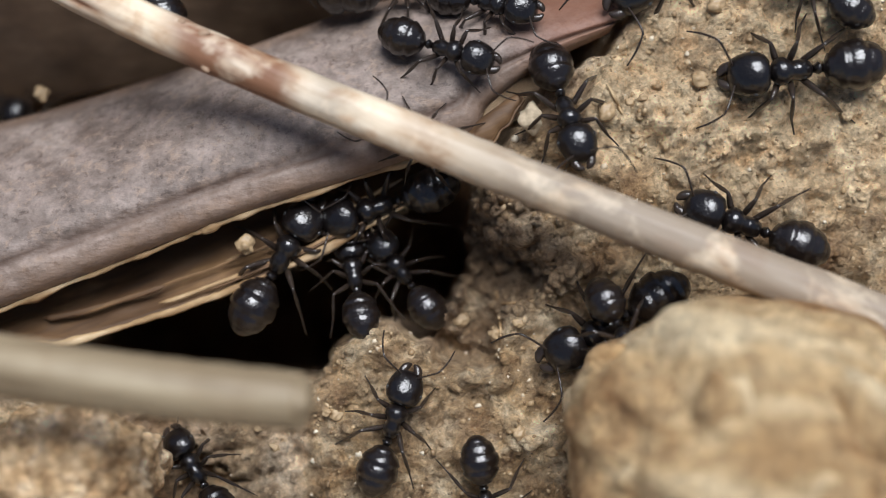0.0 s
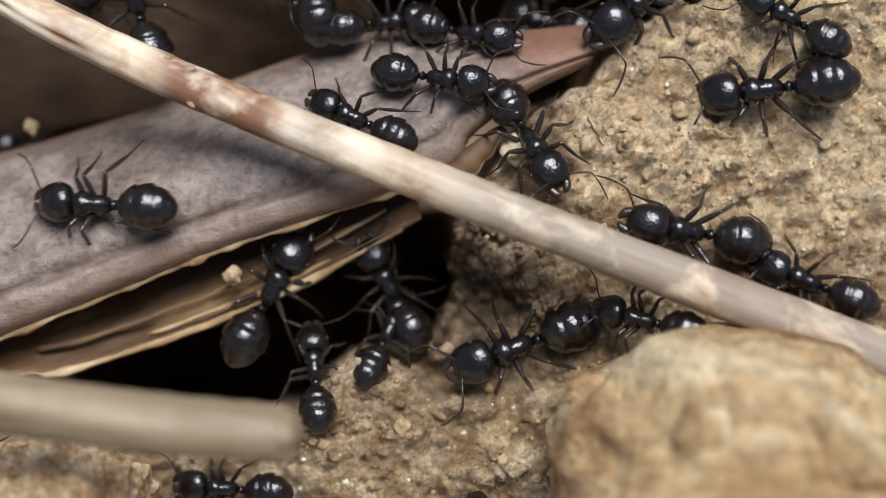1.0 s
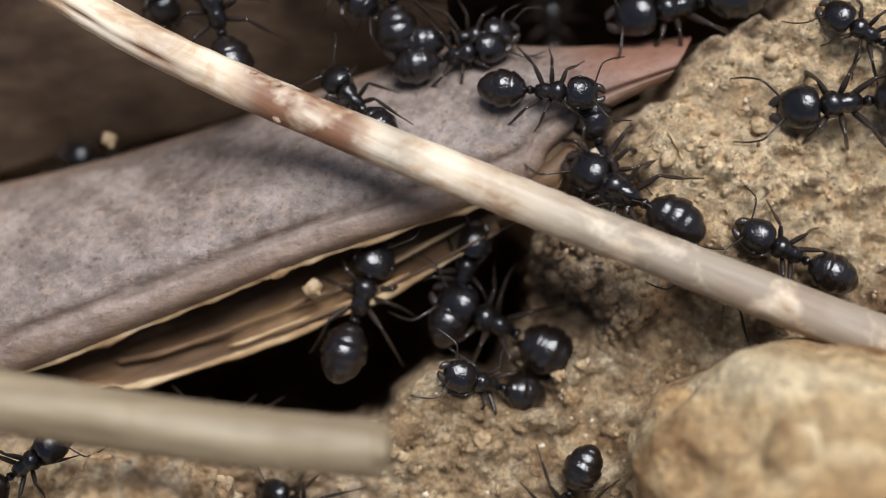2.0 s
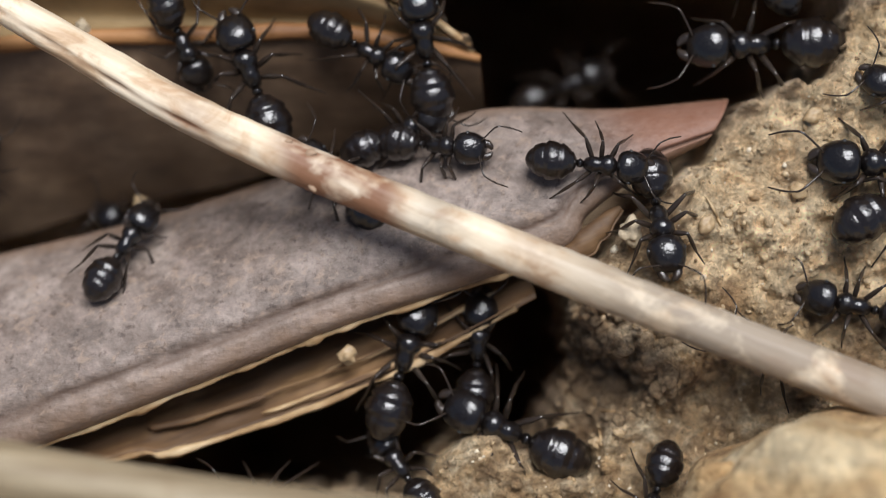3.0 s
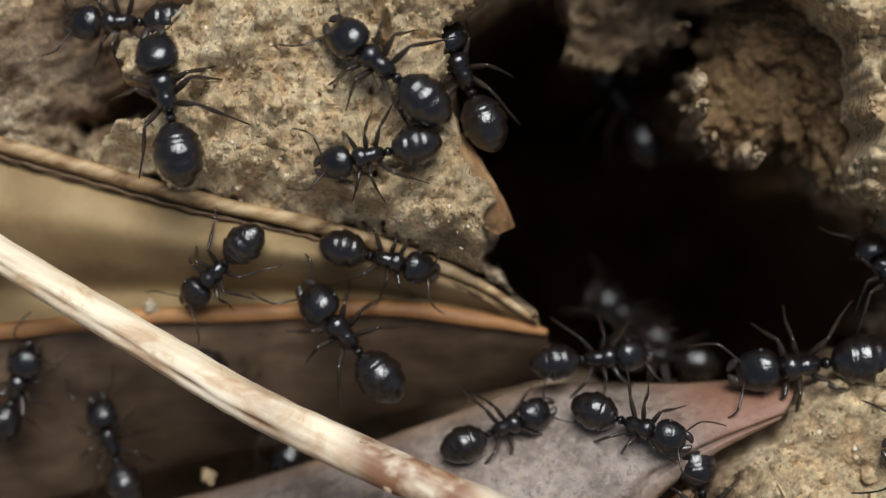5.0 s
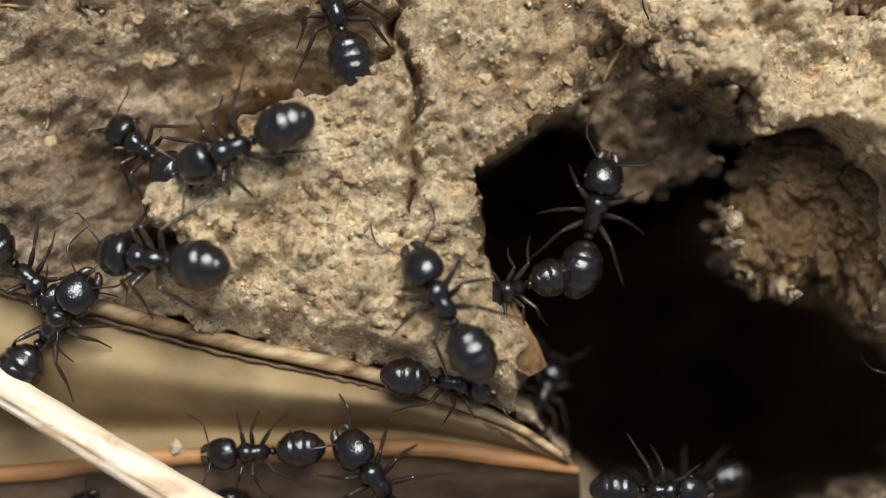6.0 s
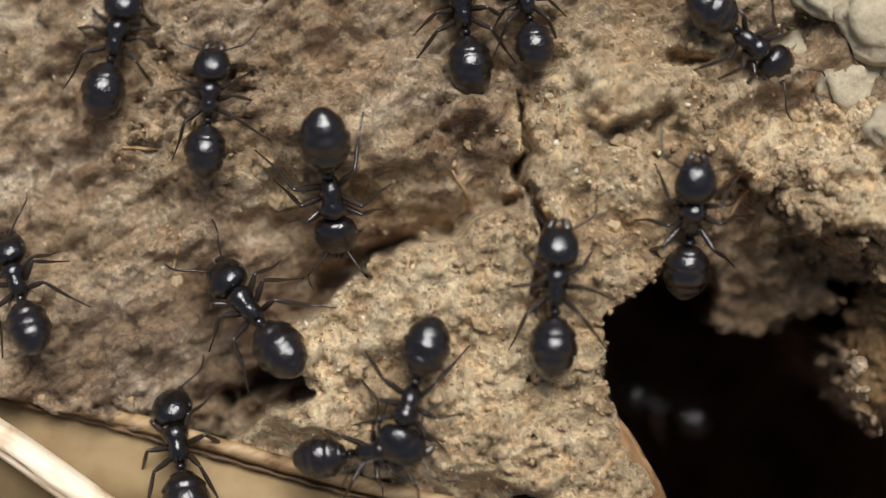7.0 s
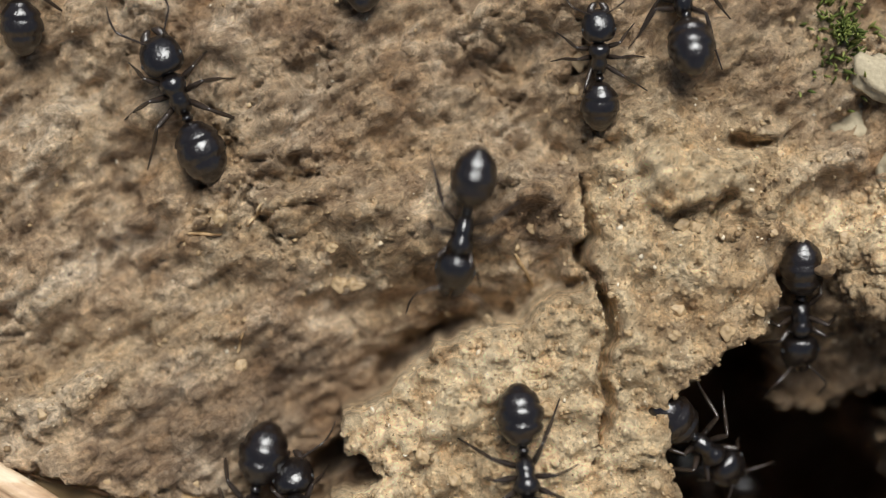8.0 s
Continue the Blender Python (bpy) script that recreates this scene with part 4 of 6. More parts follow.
def build_straws():
    """Thin dry fibres lying on the bank."""
    rng = random.Random(9)
    for x, y, turn, length in ((-37.6, 42.9, -2, 1.9), (-34.2, 43.3, 55, 1.5), (-35, 36.0, 70, 1.4), (1.7, -5.0, 10, 2.6), (2.4, -6.6, 95, 3.0), (-19.0, 41.6, -60, 2.2), (9.0, 6.0, 120, 1.8), (-3.2, 38.6, 60, 2.4)):
        c, s = math.cos(radians(turn)), math.sin(radians(turn))
        line = [(x + length * k / 4 * c + rng.uniform(-0.04, 0.04), y + length * k / 4 * s + rng.uniform(-0.04, 0.04), bank_at(x + length * k / 4 * c, y + length * k / 4 * s) + 0.2) for k in range(5)]
        tagged(part("straw", tube(line, [0.07, 0.1, 0.1, 0.09, 0.04], 6, 14), RIM), "thin dry pale plant fibre on the earth", "straw", "straws")


build_straws()


# ---- ants ----
def lathe(rings, sides=14):
    """A body of revolution along x with rings of (x, half width, half height, z)."""
    vertices = []
    for x, ry, rz, z in rings:
        vertices += [(x, ry * math.cos(2 * math.pi * k / sides), z + rz * math.sin(2 * math.pi * k / sides)) for k in range(sides)]
    faces = rows_to_faces(len(rings), sides, True)
    return vertices, [f[::-1] for f in faces] + [tuple(range(sides)), tuple(range((len(rings) - 1) * sides, len(rings) * sides))[::-1]]


def egg(x0, x1, wide, high, z, count=12, front=1.0, back=1.0, rise=0.0):
    """Rings of an egg from x0 to x1; front and back over 1 make that end blunter."""
    rings = []
    for n in range(count):
        s = 0.5 - 0.5 * math.cos(math.pi * (0.02 + 0.96 * n / (count - 1)))
        r = math.sin(math.pi * s ** (math.log(0.5) / math.log(0.5 + 0.12 * (back - front)))) ** (0.62 / (0.5 * (front + back)))
        rings.append((x0 + (x1 - x0) * s, wide * r, high * r, z + rise * s))
    return rings


def gaster_rings():
    rings = egg(-4.3, -0.72, 1.42, 1.30, 1.55, 32, 1.2, 1.4, 0.2)
    out = []
    for n, (x, w, h, z) in enumerate(rings):
        # each plate flares towards its hind edge and overlaps the next
        seam = 0.89 + 0.11 * (1 - ((n - 2) % 6) / 5) ** 0.6
        out.append((x, w * seam, h * seam, z))
    return out


def build_ant():
    ant = new("ant")
    head = [(2.05, 0.30, 0.26, 1.70), (2.12, 0.74, 0.55, 1.70), (2.30, 1.00, 0.74, 1.70), (2.60, 1.14, 0.83, 1.68), (2.95, 1.19, 0.86, 1.64),
            (3.30, 1.16, 0.83, 1.58), (3.65, 1.06, 0.74, 1.50), (3.95, 0.92, 0.60, 1.42), (4.15, 0.72, 0.44, 1.36), (4.25, 0.40, 0.24, 1.32)]
    skull = part("head", lathe(head, 16), SHELL, ant)
    for side in (1, -1):
        part("eye", lathe(egg(2.75, 3.1, 0.14, 0.16, 0), 8), EYE, skull, "small grey eye", pose(0, side * 1.07 / 1000, 1.86 / 1000))
        jaw = tube([(3.95, side * 0.52, 1.34), (4.32, side * 0.46, 1.27), (4.56, side * 0.27, 1.2), (4.68, side * 0.07, 1.17)], [0.30, 0.29, 0.22, 0.08], 7, 8, flat=0.7)
        part("mandible", jaw, LIMB, skull)
    chest = [(-0.25, 0.22, 0.25, 1.35), (-0.12, 0.42, 0.45, 1.42), (0.2, 0.54, 0.60, 1.55), (0.6, 0.56, 0.64, 1.66), (0.85, 0.50, 0.58, 1.66), (1.0, 0.55, 0.62, 1.70),
             (1.3, 0.74, 0.74, 1.76), (1.6, 0.76, 0.72, 1.76), (1.85, 0.60, 0.56, 1.72), (2.02, 0.36, 0.32, 1.68), (2.15, 0.26, 0.24, 1.68)]
    part("thorax", lathe(chest, 14), SHELL, ant)
    part("petiole", lathe([(-0.82, 0.18, 0.18, 1.45), (-0.66, 0.26, 0.3, 1.5), (-0.5, 0.34, 0.52, 1.62), (-0.38, 0.28, 0.4, 1.56), (-0.2, 0.18, 0.2, 1.4)], 10), SHELL, ant)
    part("gaster", lathe(gaster_rings(), 18), GASTER, ant)
    limbs = []
    # coxa at x, then knee, ankle and toe, for one side
    for root, knee, ankle, toe in (((1.55, 0.42, 1.25), (2.15, 1.45, 2.05), (2.75, 2.15, 0.75), (3.3, 2.75, 0.05)),
                                   ((0.95, 0.45, 1.2), (0.85, 1.75, 2.2), (0.55, 2.7, 0.8), (0.15, 3.5, 0.05)),
                                   ((0.35, 0.42, 1.2), (-0.6, 1.65, 2.3), (-1.7, 2.5, 0.85), (-2.7, 3.3, 0.05))):
        for side in (1, -1):
            pts = [(0, 0, 0)] + [tuple((p - q) * (side * 0.87 if k == 1 else 1) for k, (p, q) in enumerate(zip(spot, root))) for spot in (knee, ankle, toe)]
            a, b, c, d = (Vector(p) for p in pts)
            line = [a, a.lerp(b, 0.25), a.lerp(b, 0.6), a.lerp(b, 0.94), b.lerp(c, 0.06), b.lerp(c, 0.5), b.lerp(c, 0.95), c.lerp(d, 0.1), c.lerp(d, 0.5), d]
            leg = part("leg", tube([tuple(p) for p in line], [0.16, 0.185, 0.18, 0.115, 0.10, 0.135, 0.095, 0.068, 0.056, 0.04], 7, 19), LIMB, ant,
                       at=pose(root[0] / 1000, side * root[1] / 1000, root[2] / 1000))
            limbs.append(leg)
    for side in (1, -1):
        line = [(0, 0, 0), (0.3, side * 0.5, 0.25), (0.62, side * 1.0, 0.42), (0.88, side * 1.36, 0.45), (1.15, side * 1.52, 0.32), (1.75, side * 1.68, -0.15), (2.45, side * 1.72, -0.65)]
        feeler = part("antenna", tube(line, [0.05, 0.06, 0.062, 0.066, 0.055, 0.062, 0.04], 6, 18), LIMB, ant, at=pose(0.00395, side * 0.00045, 0.0018))
        limbs.append(feeler)
    return tagged(ant, "glossy black ant", "ant", "ants of the nest")


# where each ant goes: seconds, x, y and h in millimetres on the bank, heading and pitch in degrees
ANTS = [
    ("sand", 1.06, [(0, 19.2, 8.5, 0.4, -174, 0), (0.5, 19.2, 8.8, 0.4, -176, -3), (1, 19.1, 9.2, 0.3, -174, -10), (1.5, 18.7, 9.4, 0.4, -172, -4), (1.7, 18.9, 9.4, 0.4, -174, -7), (2.8, 19.1, 8.9, 0.3, -175, -6), (3, 18.9, 9.5, 0.5, -181, -4), (3.5, 18.8, 9.3, 0.3, -184, -2), (4, 18.7, 9.0, 0.1, -187, 6), (8, 18.7, 9.0, 0.1, -187, 6)]),
    ("leaf", 0.81, [(0, -1.2, 9.5, 0.5, -17, 14), (0.5, -1.1, 9.5, 0.6, -20, 15), (1, -0.6, 9.7, 0.5, -8, 12), (1.5, 0.3, 9.9, 0.6, -1, 9), (2.133, 1.0, 9.8, 0.6, -5, 9), (2.8, 1.8, 9.8, 0.6, -9, 4), (3, 1.4, 9.4, 0.7, -5, 3), (3.267, 1.2, 10.0, 0.6, -9, 10), (3.5, 1.0, 10.6, 0.4, -14, 14), (4, 0.5, 10.3, 0.4, -9, 12), (4.5, 0.1, 10.5, 0.3, -16, 17), (5, 0.1, 10.9, 0.0, -18, 21), (5.2, 0.2, 11.0, 0.0, -16, 20), (8, 0.2, 11.0, 0.0, -16, 20)]),
    ("sand", 0.93, [(0, 5.8, 6.0, 0.6, -73, 27), (0.5, 5.2, 6.2, 0.6, -60, 28), (1, 4.9, 6.0, 0.7, -60, 28), (1.5, 4.1, 5.8, -0.5, -72, 28), (2.133, 4.7, 6.0, -0.3, -75, 28), (2.8, 5.3, 6.1, 0.7, -78, 28), (3, 5.4, 6.2, 0.6, -82, 28), (3.5, 5.1, 6.3, -0.0, -84, 28), (4, 4.9, 5.9, 0.5, -68, 28), (4.5, 4.8, 6.5, -0.2, -78, 28), (5, 4.2, 5.8, -0.5, -78, 28), (5.2, 4.0, 6.2, 0.1, -79, 10), (8, 4.0, 6.2, 0.1, -79, 10)]),
    ("leaf", 1.02, [(0, -10.5, -2.9, -2.5, 60, 0), (0.5, -10.9, -3.6, -2.5, 66, 0), (1, -10.3, -3.0, -2.5, 61, 0), (1.5, -9.9, -2.9, -2.5, 69, 0), (2.8, -9.2, -2.8, -2.5, 73, 0), (3, -9.1, -2.3, -2.5, 73, 0), (3.5, -8.5, -2.2, -2.5, 67, 0), (4, -8.2, -2.0, -2.5, 70, 0), (8, -8.2, -2.0, -2.5, 70, 0)]),
    ("hole", 1.07, [(0, 8.8, -5.6, -0.4, -150, 2), (0.3, 10.1, -3.9, -0.2, -142, -9), (0.5, 10.5, -3.9, -0.4, -167, -8), (0.6, 6.0, -4.9, -0.1, -159, 15), (0.8, 4.8, -5.4, -0.7, -159, 7), (1, 4.8, -5.3, -0.8, -160, 1), (1.2, 3.9, -3.5, -0.9, -176, -28), (1.3, 3.0, -3.4, -1.8, -187, -28), (1.5, 1.4, -3.6, -2.6, -208, -17), (1.7, 0.0, -3.2, -3.0, -202, 0), (2, -0.8, -3.9, -3.0, -207, 0), (2.267, -1.6, -4.5, -2.9, -213, -4), (2.533, -2.4, -5.1, -2.7, -218, -4), (2.8, -3.2, -5.7, -1.5, -223, -28), (3, -2.4, -6.1, -2.2, -204, 0), (3.267, -2.2, -4.9, -2.9, -221, -7), (3.5, -2.1, -3.8, -3.0, -237, 0), (3.733, -1.9, -2.8, -3.0, -238, 0), (4, -1.7, -1.9, -3.0, -239, 0), (8, -1.7, -1.9, -3.0, -239, 0)]),
    ("sand", 0.80, [(0, 30.6, -6.6, 1.1, 172, 17), (0.267, 24.2, -5.4, 1.4, 167, -14), (0.5, 17.8, -4.1, 3.9, 161, -28), (0.7, 12.7, -3.2, 1.6, 181, -9), (0.8, 13.4, -3.5, 1.7, 176, -14), (1, 12.0, -4.1, 3.1, 166, -28), (1.2, 11.4, -3.2, 1.4, 168, -9), (1.5, 11.6, -1.6, 0.8, 158, 0), (1.8, 12.2, -1.4, 0.8, 158, 0), (8, 12.2, -1.4, 0.8, 158, 0)]),
    ("rock", 0.80, [(0, 9.0, -6.5, 3.0, -63, 28), (0.1, 8.6, -7.3, 6.0, -74, 28), (0.2, 7.9, -10.6, 10.8, -91, 14), (0.3, 7.4, -12.3, 10.6, -103, -8), (0.4, 7.5, -13.8, 10.6, -105, -10), (0.5, 7.3, -14.9, 10.2, -104, -14), (0.8, 3.6, -22.1, 0.6, -106, 5), (8, 3.6, -22.1, 0.6, -106, 5)]),
    ("hole", 0.87, [(0, -3.8, -12.0, 0.3, 72, 2), (0.1, -3.2, -11.0, 0.5, 73, 3), (0.2, -2.5, -8.8, 0.6, 84, -28), (0.3, -2.6, -8.3, 0.4, 75, -28), (0.4, -2.0, -7.6, -0.6, 83, -28), (0.5, -1.0, -6.8, -2.1, 82, -28), (0.7, -1.0, -6.9, -2.0, 80, -28), (0.8, -1.2, -6.4, -2.3, 85, -28), (0.9, -2.8, -4.1, -3.0, 92, 0), (1, -2.9, -2.7, -3.0, 118, 0), (1.2, -3.2, -2.1, -3.0, 94, 0), (1.5, -3.1, -1.2, -3.0, 64, 0), (2.133, -3.9, -1.5, -3.0, 75, 0), (2.8, -4.7, -1.7, -3.0, 86, 0), (8, -4.7, -1.7, -3.0, 86, 0)]),
    ("hole", 0.80, [(0, -3.0, -3.5, -3.0, 126, 0), (0.2, -3.0, -4.7, -3.0, 118, 0), (0.4, -3.0, -5.9, -1.4, 111, -28), (0.6, -4.3, -6.4, -1.4, 76, -28), (0.7, -4.8, -7.1, -0.4, 57, -28), (0.8, -5.8, -7.2, -0.6, 42, -28), (1, -7.3, -8.0, -1.1, 97, -28), (1.2, -10.4, -9.4, -2.6, 106, -20), (1.5, -16.3, -10.2, -2.7, 173, 0), (8, -16.3, -10.2, -2.7, 173, 0)]),
    ("hole", 0.80, [(0, -5.8, -4.4, -2.2, 102, -28), (0.267, -5.0, -4.0, -2.2, 105, -28), (0.5, -4.1, -3.6, -3.0, 108, 0), (0.733, -3.9, -4.7, -2.2, 86, -28), (1, -3.7, -5.8, -2.1, 64, -28), (1.267, -1.5, -6.3, -1.9, 112, -28), (1.5, 0.7, -6.8, -1.8, 160, -28), (1.7, 0.1, -6.3, -1.8, 175, -27), (2, -2.1, -6.9, -0.9, 163, 28), (2.267, -4.2, -7.6, 0.3, 151, -28), (2.533, -6.4, -8.2, 0.6, 139, -28), (2.8, -8.5, -8.9, -2.1, 128, -28), (8, -8.5, -8.9, -2.1, 128, -28)]),
    ("leaf", 0.97, [(0, -4.0, 0.9, -2.5, -162, 0), (0.267, -4.6, 1.3, -1.7, -170, 0), (0.5, -5.3, 1.7, -1.5, -178, 0), (0.6, -8.6, 1.7, 0.4, -194, 28), (0.7, -10.1, 2.4, 1.6, -182, 3), (0.8, -12.8, 3.4, 1.4, -189, -6), (0.9, -15.2, 3.8, 1.1, -184, -13), (1, -18.5, 2.4, 1.2, -183, -12), (1.1, -21.7, 2.7, 0.4, -182, -15), (1.2, -22.9, 2.7, 0.1, -186, -19), (1.5, -24.5, 0.8, 1.1, -179, -10), (1.6, -27.2, 0.6, 0.6, -175, -9), (1.7, -29.0, -0.0, 0.6, -179, -13), (1.967, -34.7, -1.2, -0.0, -179, -15), (2.2, -40.4, -2.4, -0.7, -179, -15), (8, -40.4, -2.4, -0.7, -179, -15)]),
    ("leaf", 0.80, [(0, -35.8, -2.3, 0.3, -146, 7), (1.7, -35.8, -2.3, 0.3, -146, 7), (2, -33.5, -2.6, 1.0, -141, 6), (2.267, -31.2, -2.9, 1.4, -136, 6), (2.533, -28.9, -3.2, 1.6, -132, 1), (2.8, -26.6, -3.5, 1.7, -127, -4), (2.833, -26.7, -1.5, 1.2, -211, -15), (2.9, -26.8, 0.5, 0.7, -295, -26), (3, -25.5, 3.9, -1.5, -299, -24), (3.1, -24.3, 6.7, -2.5, -298, 0), (3.2, -24.3, 6.3, -2.5, -293, -1), (3.3, -25.6, 6.9, -2.5, -283, 0), (3.4, -26.9, 6.4, -2.5, -286, 0), (3.5, -26.9, 6.9, -2.5, -307, 0), (3.6, -27.1, 8.0, -2.5, -304, 0), (3.7, -22.6, 8.6, -2.5, -278, 0), (3.8, -20.7, 7.5, -2.4, -218, -6), (3.9, -18.8, 7.1, -2.0, -204, -15), (4, -14.9, 5.3, 0.3, -208, -28), (4.067, -14.2, 4.8, 0.8, -283, -10), (4.1, -13.4, 4.3, 1.3, -358, 8), (4.2, -10.7, 4.0, 1.3, -377, 2), (4.3, -11.3, 4.0, 1.4, -384, 6), (4.4, -12.4, 4.9, 1.1, -381, 18), (4.5, -15.1, 5.3, 0.4, -347, 6), (4.6, -13.0, 4.9, 1.1, -382, 20), (4.8, -12.7, 6.0, 0.6, -380, 25), (5, -12.9, 2.5, 1.6, -382, 2), (8, -12.9, 2.5, 1.6, -382, 2)]),
    ("gap", 0.80, [(0, -22.4, 17.5, -3.0, -67, -27), (3, -22.4, 17.5, -3.0, -67, -27), (3.2, -22.5, 17.0, -3.0, -78, -28), (3.3, -22.4, 17.1, -2.9, -76, -28), (3.5, -22.9, 15.1, -4.5, -66, -28), (4, -22.7, 14.6, -5.1, -58, -27), (4.267, -23.4, 13.3, -5.7, -51, -15), (4.5, -24.1, 12.0, -6.0, -45, 0), (5, -23.5, 12.5, -6.0, -45, 0), (8, -23.5, 12.5, -6.0, -45, 0)]),
    ("rib", 0.99, [(0, -17.8, 13.8, -2.5, 107, 0), (2.8, -17.8, 13.8, -2.5, 107, 0), (3, -17.7, 14.1, -2.5, 111, 0), (3.5, -17.5, 13.9, -2.5, 115, 0), (4, -16.9, 14.2, -2.5, 114, 0), (4.5, -16.4, 14.5, -2.5, 119, 0), (5, -16.0, 15.4, -2.5, 130, 0), (5.2, -16.0, 15.3, -2.5, 126, 0), (6.3, -15.8, 15.1, -2.5, 127, 0), (8, -15.8, 15.1, -2.5, 127, 0)]),
    ("rib", 0.80, [(0, -11.6, 16.3, -2.5, -29, 0), (3, -11.6, 16.3, -2.5, -29, 0), (3.133, -12.3, 17.4, -2.3, 17, 0), (3.3, -13.0, 18.6, -2.2, 63, 0), (3.5, -12.6, 18.2, -2.2, 77, 16), (3.7, -12.5, 19.9, -0.1, 86, 28), (3.9, -15.0, 22.8, 1.2, 123, 28), (4, -15.0, 23.2, 1.6, 125, 28), (4.2, -14.4, 22.2, 0.8, 114, 28), (4.4, -14.9, 22.2, 0.8, 97, 28), (4.5, -15.5, 22.1, -0.7, 77, 28), (4.567, -14.8, 21.5, -0.6, 29, 11), (4.65, -14.2, 21.0, -0.5, -19, -6), (4.8, -13.2, 21.5, -0.9, -14, 0), (5, -14.7, 20.5, -1.6, -15, -6), (5.2, -12.3, 20.6, -0.6, 18, -1), (5.733, -12.7, 21.2, -0.3, 2, -19), (6.3, -13.0, 21.8, -0.9, -13, 0), (8, -13.0, 21.8, -0.9, -13, 0)]),
    ("rib", 0.97, [(0, -7.8, 16.0, -2.3, 99, 8), (3, -7.8, 16.0, -2.3, 99, 8), (3.3, -8.6, 17.3, -2.4, 101, 0), (3.5, -7.8, 19.1, -2.2, 103, 2), (3.7, -8.4, 19.9, -0.9, 106, 28), (3.9, -8.8, 23.0, 1.6, 115, 28), (4, -8.5, 23.3, 1.4, 126, 28), (4.2, -9.2, 22.6, 2.5, 133, 28), (4.5, -10.4, 24.3, 2.6, 121, 6), (4.8, -10.7, 27.9, 2.7, 109, 2), (5, -9.3, 30.3, -1.4, 114, 0), (5.2, -13.1, 34.3, 2.6, 147, -5), (5.467, -12.8, 31.3, 2.8, 138, 6), (5.733, -12.4, 28.2, 3.0, 129, -10), (6, -12.0, 25.2, 3.0, 120, -11), (6.3, -11.7, 22.1, 1.8, 111, 28), (6.5, -12.4, 23.0, 2.3, 114, 28), (6.6, -11.4, 26.5, 2.9, 112, -0), (6.7, -12.0, 27.8, 2.8, 100, -4), (6.8, -13.5, 29.6, 2.4, 99, -9), (6.9, -14.5, 30.8, 2.7, 98, 7), (7, -13.5, 34.2, 2.9, 87, -1), (7.1, -13.4, 36.6, 2.7, 73, 10), (7.2, -13.1, 36.6, 2.8, 60, 16), (7.3, -12.5, 36.6, 2.9, 46, 2), (7.4, -13.1, 36.3, 2.8, 42, 17), (7.5, -13.1, 35.4, 3.0, 15, 2), (7.6, -11.6, 35.1, 3.1, 10, 6), (7.7, -10.7, 34.0, 1.6, 4, -28), (7.8, -9.5, 33.8, 0.2, -13, -28), (7.9, -9.0, 32.2, -1.2, -18, -28), (8, -9.3, 31.4, -1.2, -42, -28)]),
    ("wall", 0.80, [(0, -26.7, 29.2, 1.7, -112, 4), (3.5, -26.7, 29.2, 1.7, -112, 4), (3.733, -25.3, 28.1, 2.1, -110, -4), (4, -23.8, 27.0, 2.4, -109, -28), (4.2, -23.0, 28.1, 2.3, -111, 2), (4.4, -22.1, 27.2, 2.5, -133, -9), (4.5, -22.3, 26.3, 2.4, -141, -28), (4.6, -19.6, 25.8, 2.7, -160, -8), (4.7, -18.8, 26.6, 2.8, -156, -4), (4.8, -17.1, 25.9, 2.8, -174, -14), (4.9, -14.9, 26.0, 2.7, -183, 12), (5, -14.1, 26.2, 2.8, -168, -2), (5.1, -14.1, 26.0, 3.0, -169, -2), (5.2, -13.1, 26.0, 2.9, -169, -8), (5.467, -11.6, 25.8, 2.8, -148, 28), (5.7, -10.1, 25.6, 2.7, -128, 28), (6, -8.6, 26.7, -1.1, -165, 28), (6.3, -7.0, 27.7, -2.5, -202, 0), (6.5, -6.8, 28.5, -2.5, -208, 0), (6.733, -5.5, 27.3, -10.0, -205, 0), (7, -4.3, 26.1, -21.0, -202, 0), (8, -4.3, 26.1, -22.0, -202, 0)]),
    ("wall", 0.98, [(0, -10.8, 28.3, 1.8, 124, 28), (4.5, -10.8, 28.3, 1.8, 124, 28), (4.7, -11.2, 28.8, 2.7, 127, 10), (4.9, -11.5, 29.3, 2.6, 131, 3), (5, -13.5, 30.5, 2.7, 140, -5), (5.1, -15.3, 31.4, 2.7, 140, -0), (5.2, -19.4, 30.3, 2.7, 148, -0), (5.467, -20.5, 31.8, 2.8, 165, 18), (5.733, -21.6, 33.4, 2.9, 183, -1), (6, -22.7, 34.9, 2.9, 201, -15), (6.3, -23.9, 36.5, -1.2, 218, 0), (6.5, -23.3, 34.7, 2.6, 216, -12), (6.6, -23.0, 34.0, 3.0, 223, -6), (6.7, -22.7, 33.1, 2.9, 228, -2), (6.8, -22.4, 32.6, 2.9, 238, -10), (6.9, -22.0, 31.4, 2.9, 246, 5), (7, -21.2, 29.5, 2.7, 253, -0), (7.1, -20.9, 29.4, 3.0, 263, 7), (7.2, -20.8, 28.9, 2.8, 268, 7), (7.3, -21.0, 29.7, 2.9, 270, 1), (7.4, -20.2, 29.5, 2.8, 273, 4), (7.5, -19.9, 29.9, 2.7, 273, 6), (7.7, -20.1, 30.6, 2.5, 270, 6), (7.8, -19.6, 30.9, 2.6, 267, 15), (7.9, -19.2, 30.8, 2.6, 277, 2), (8, -18.8, 30.2, 2.6, 275, 7)]),
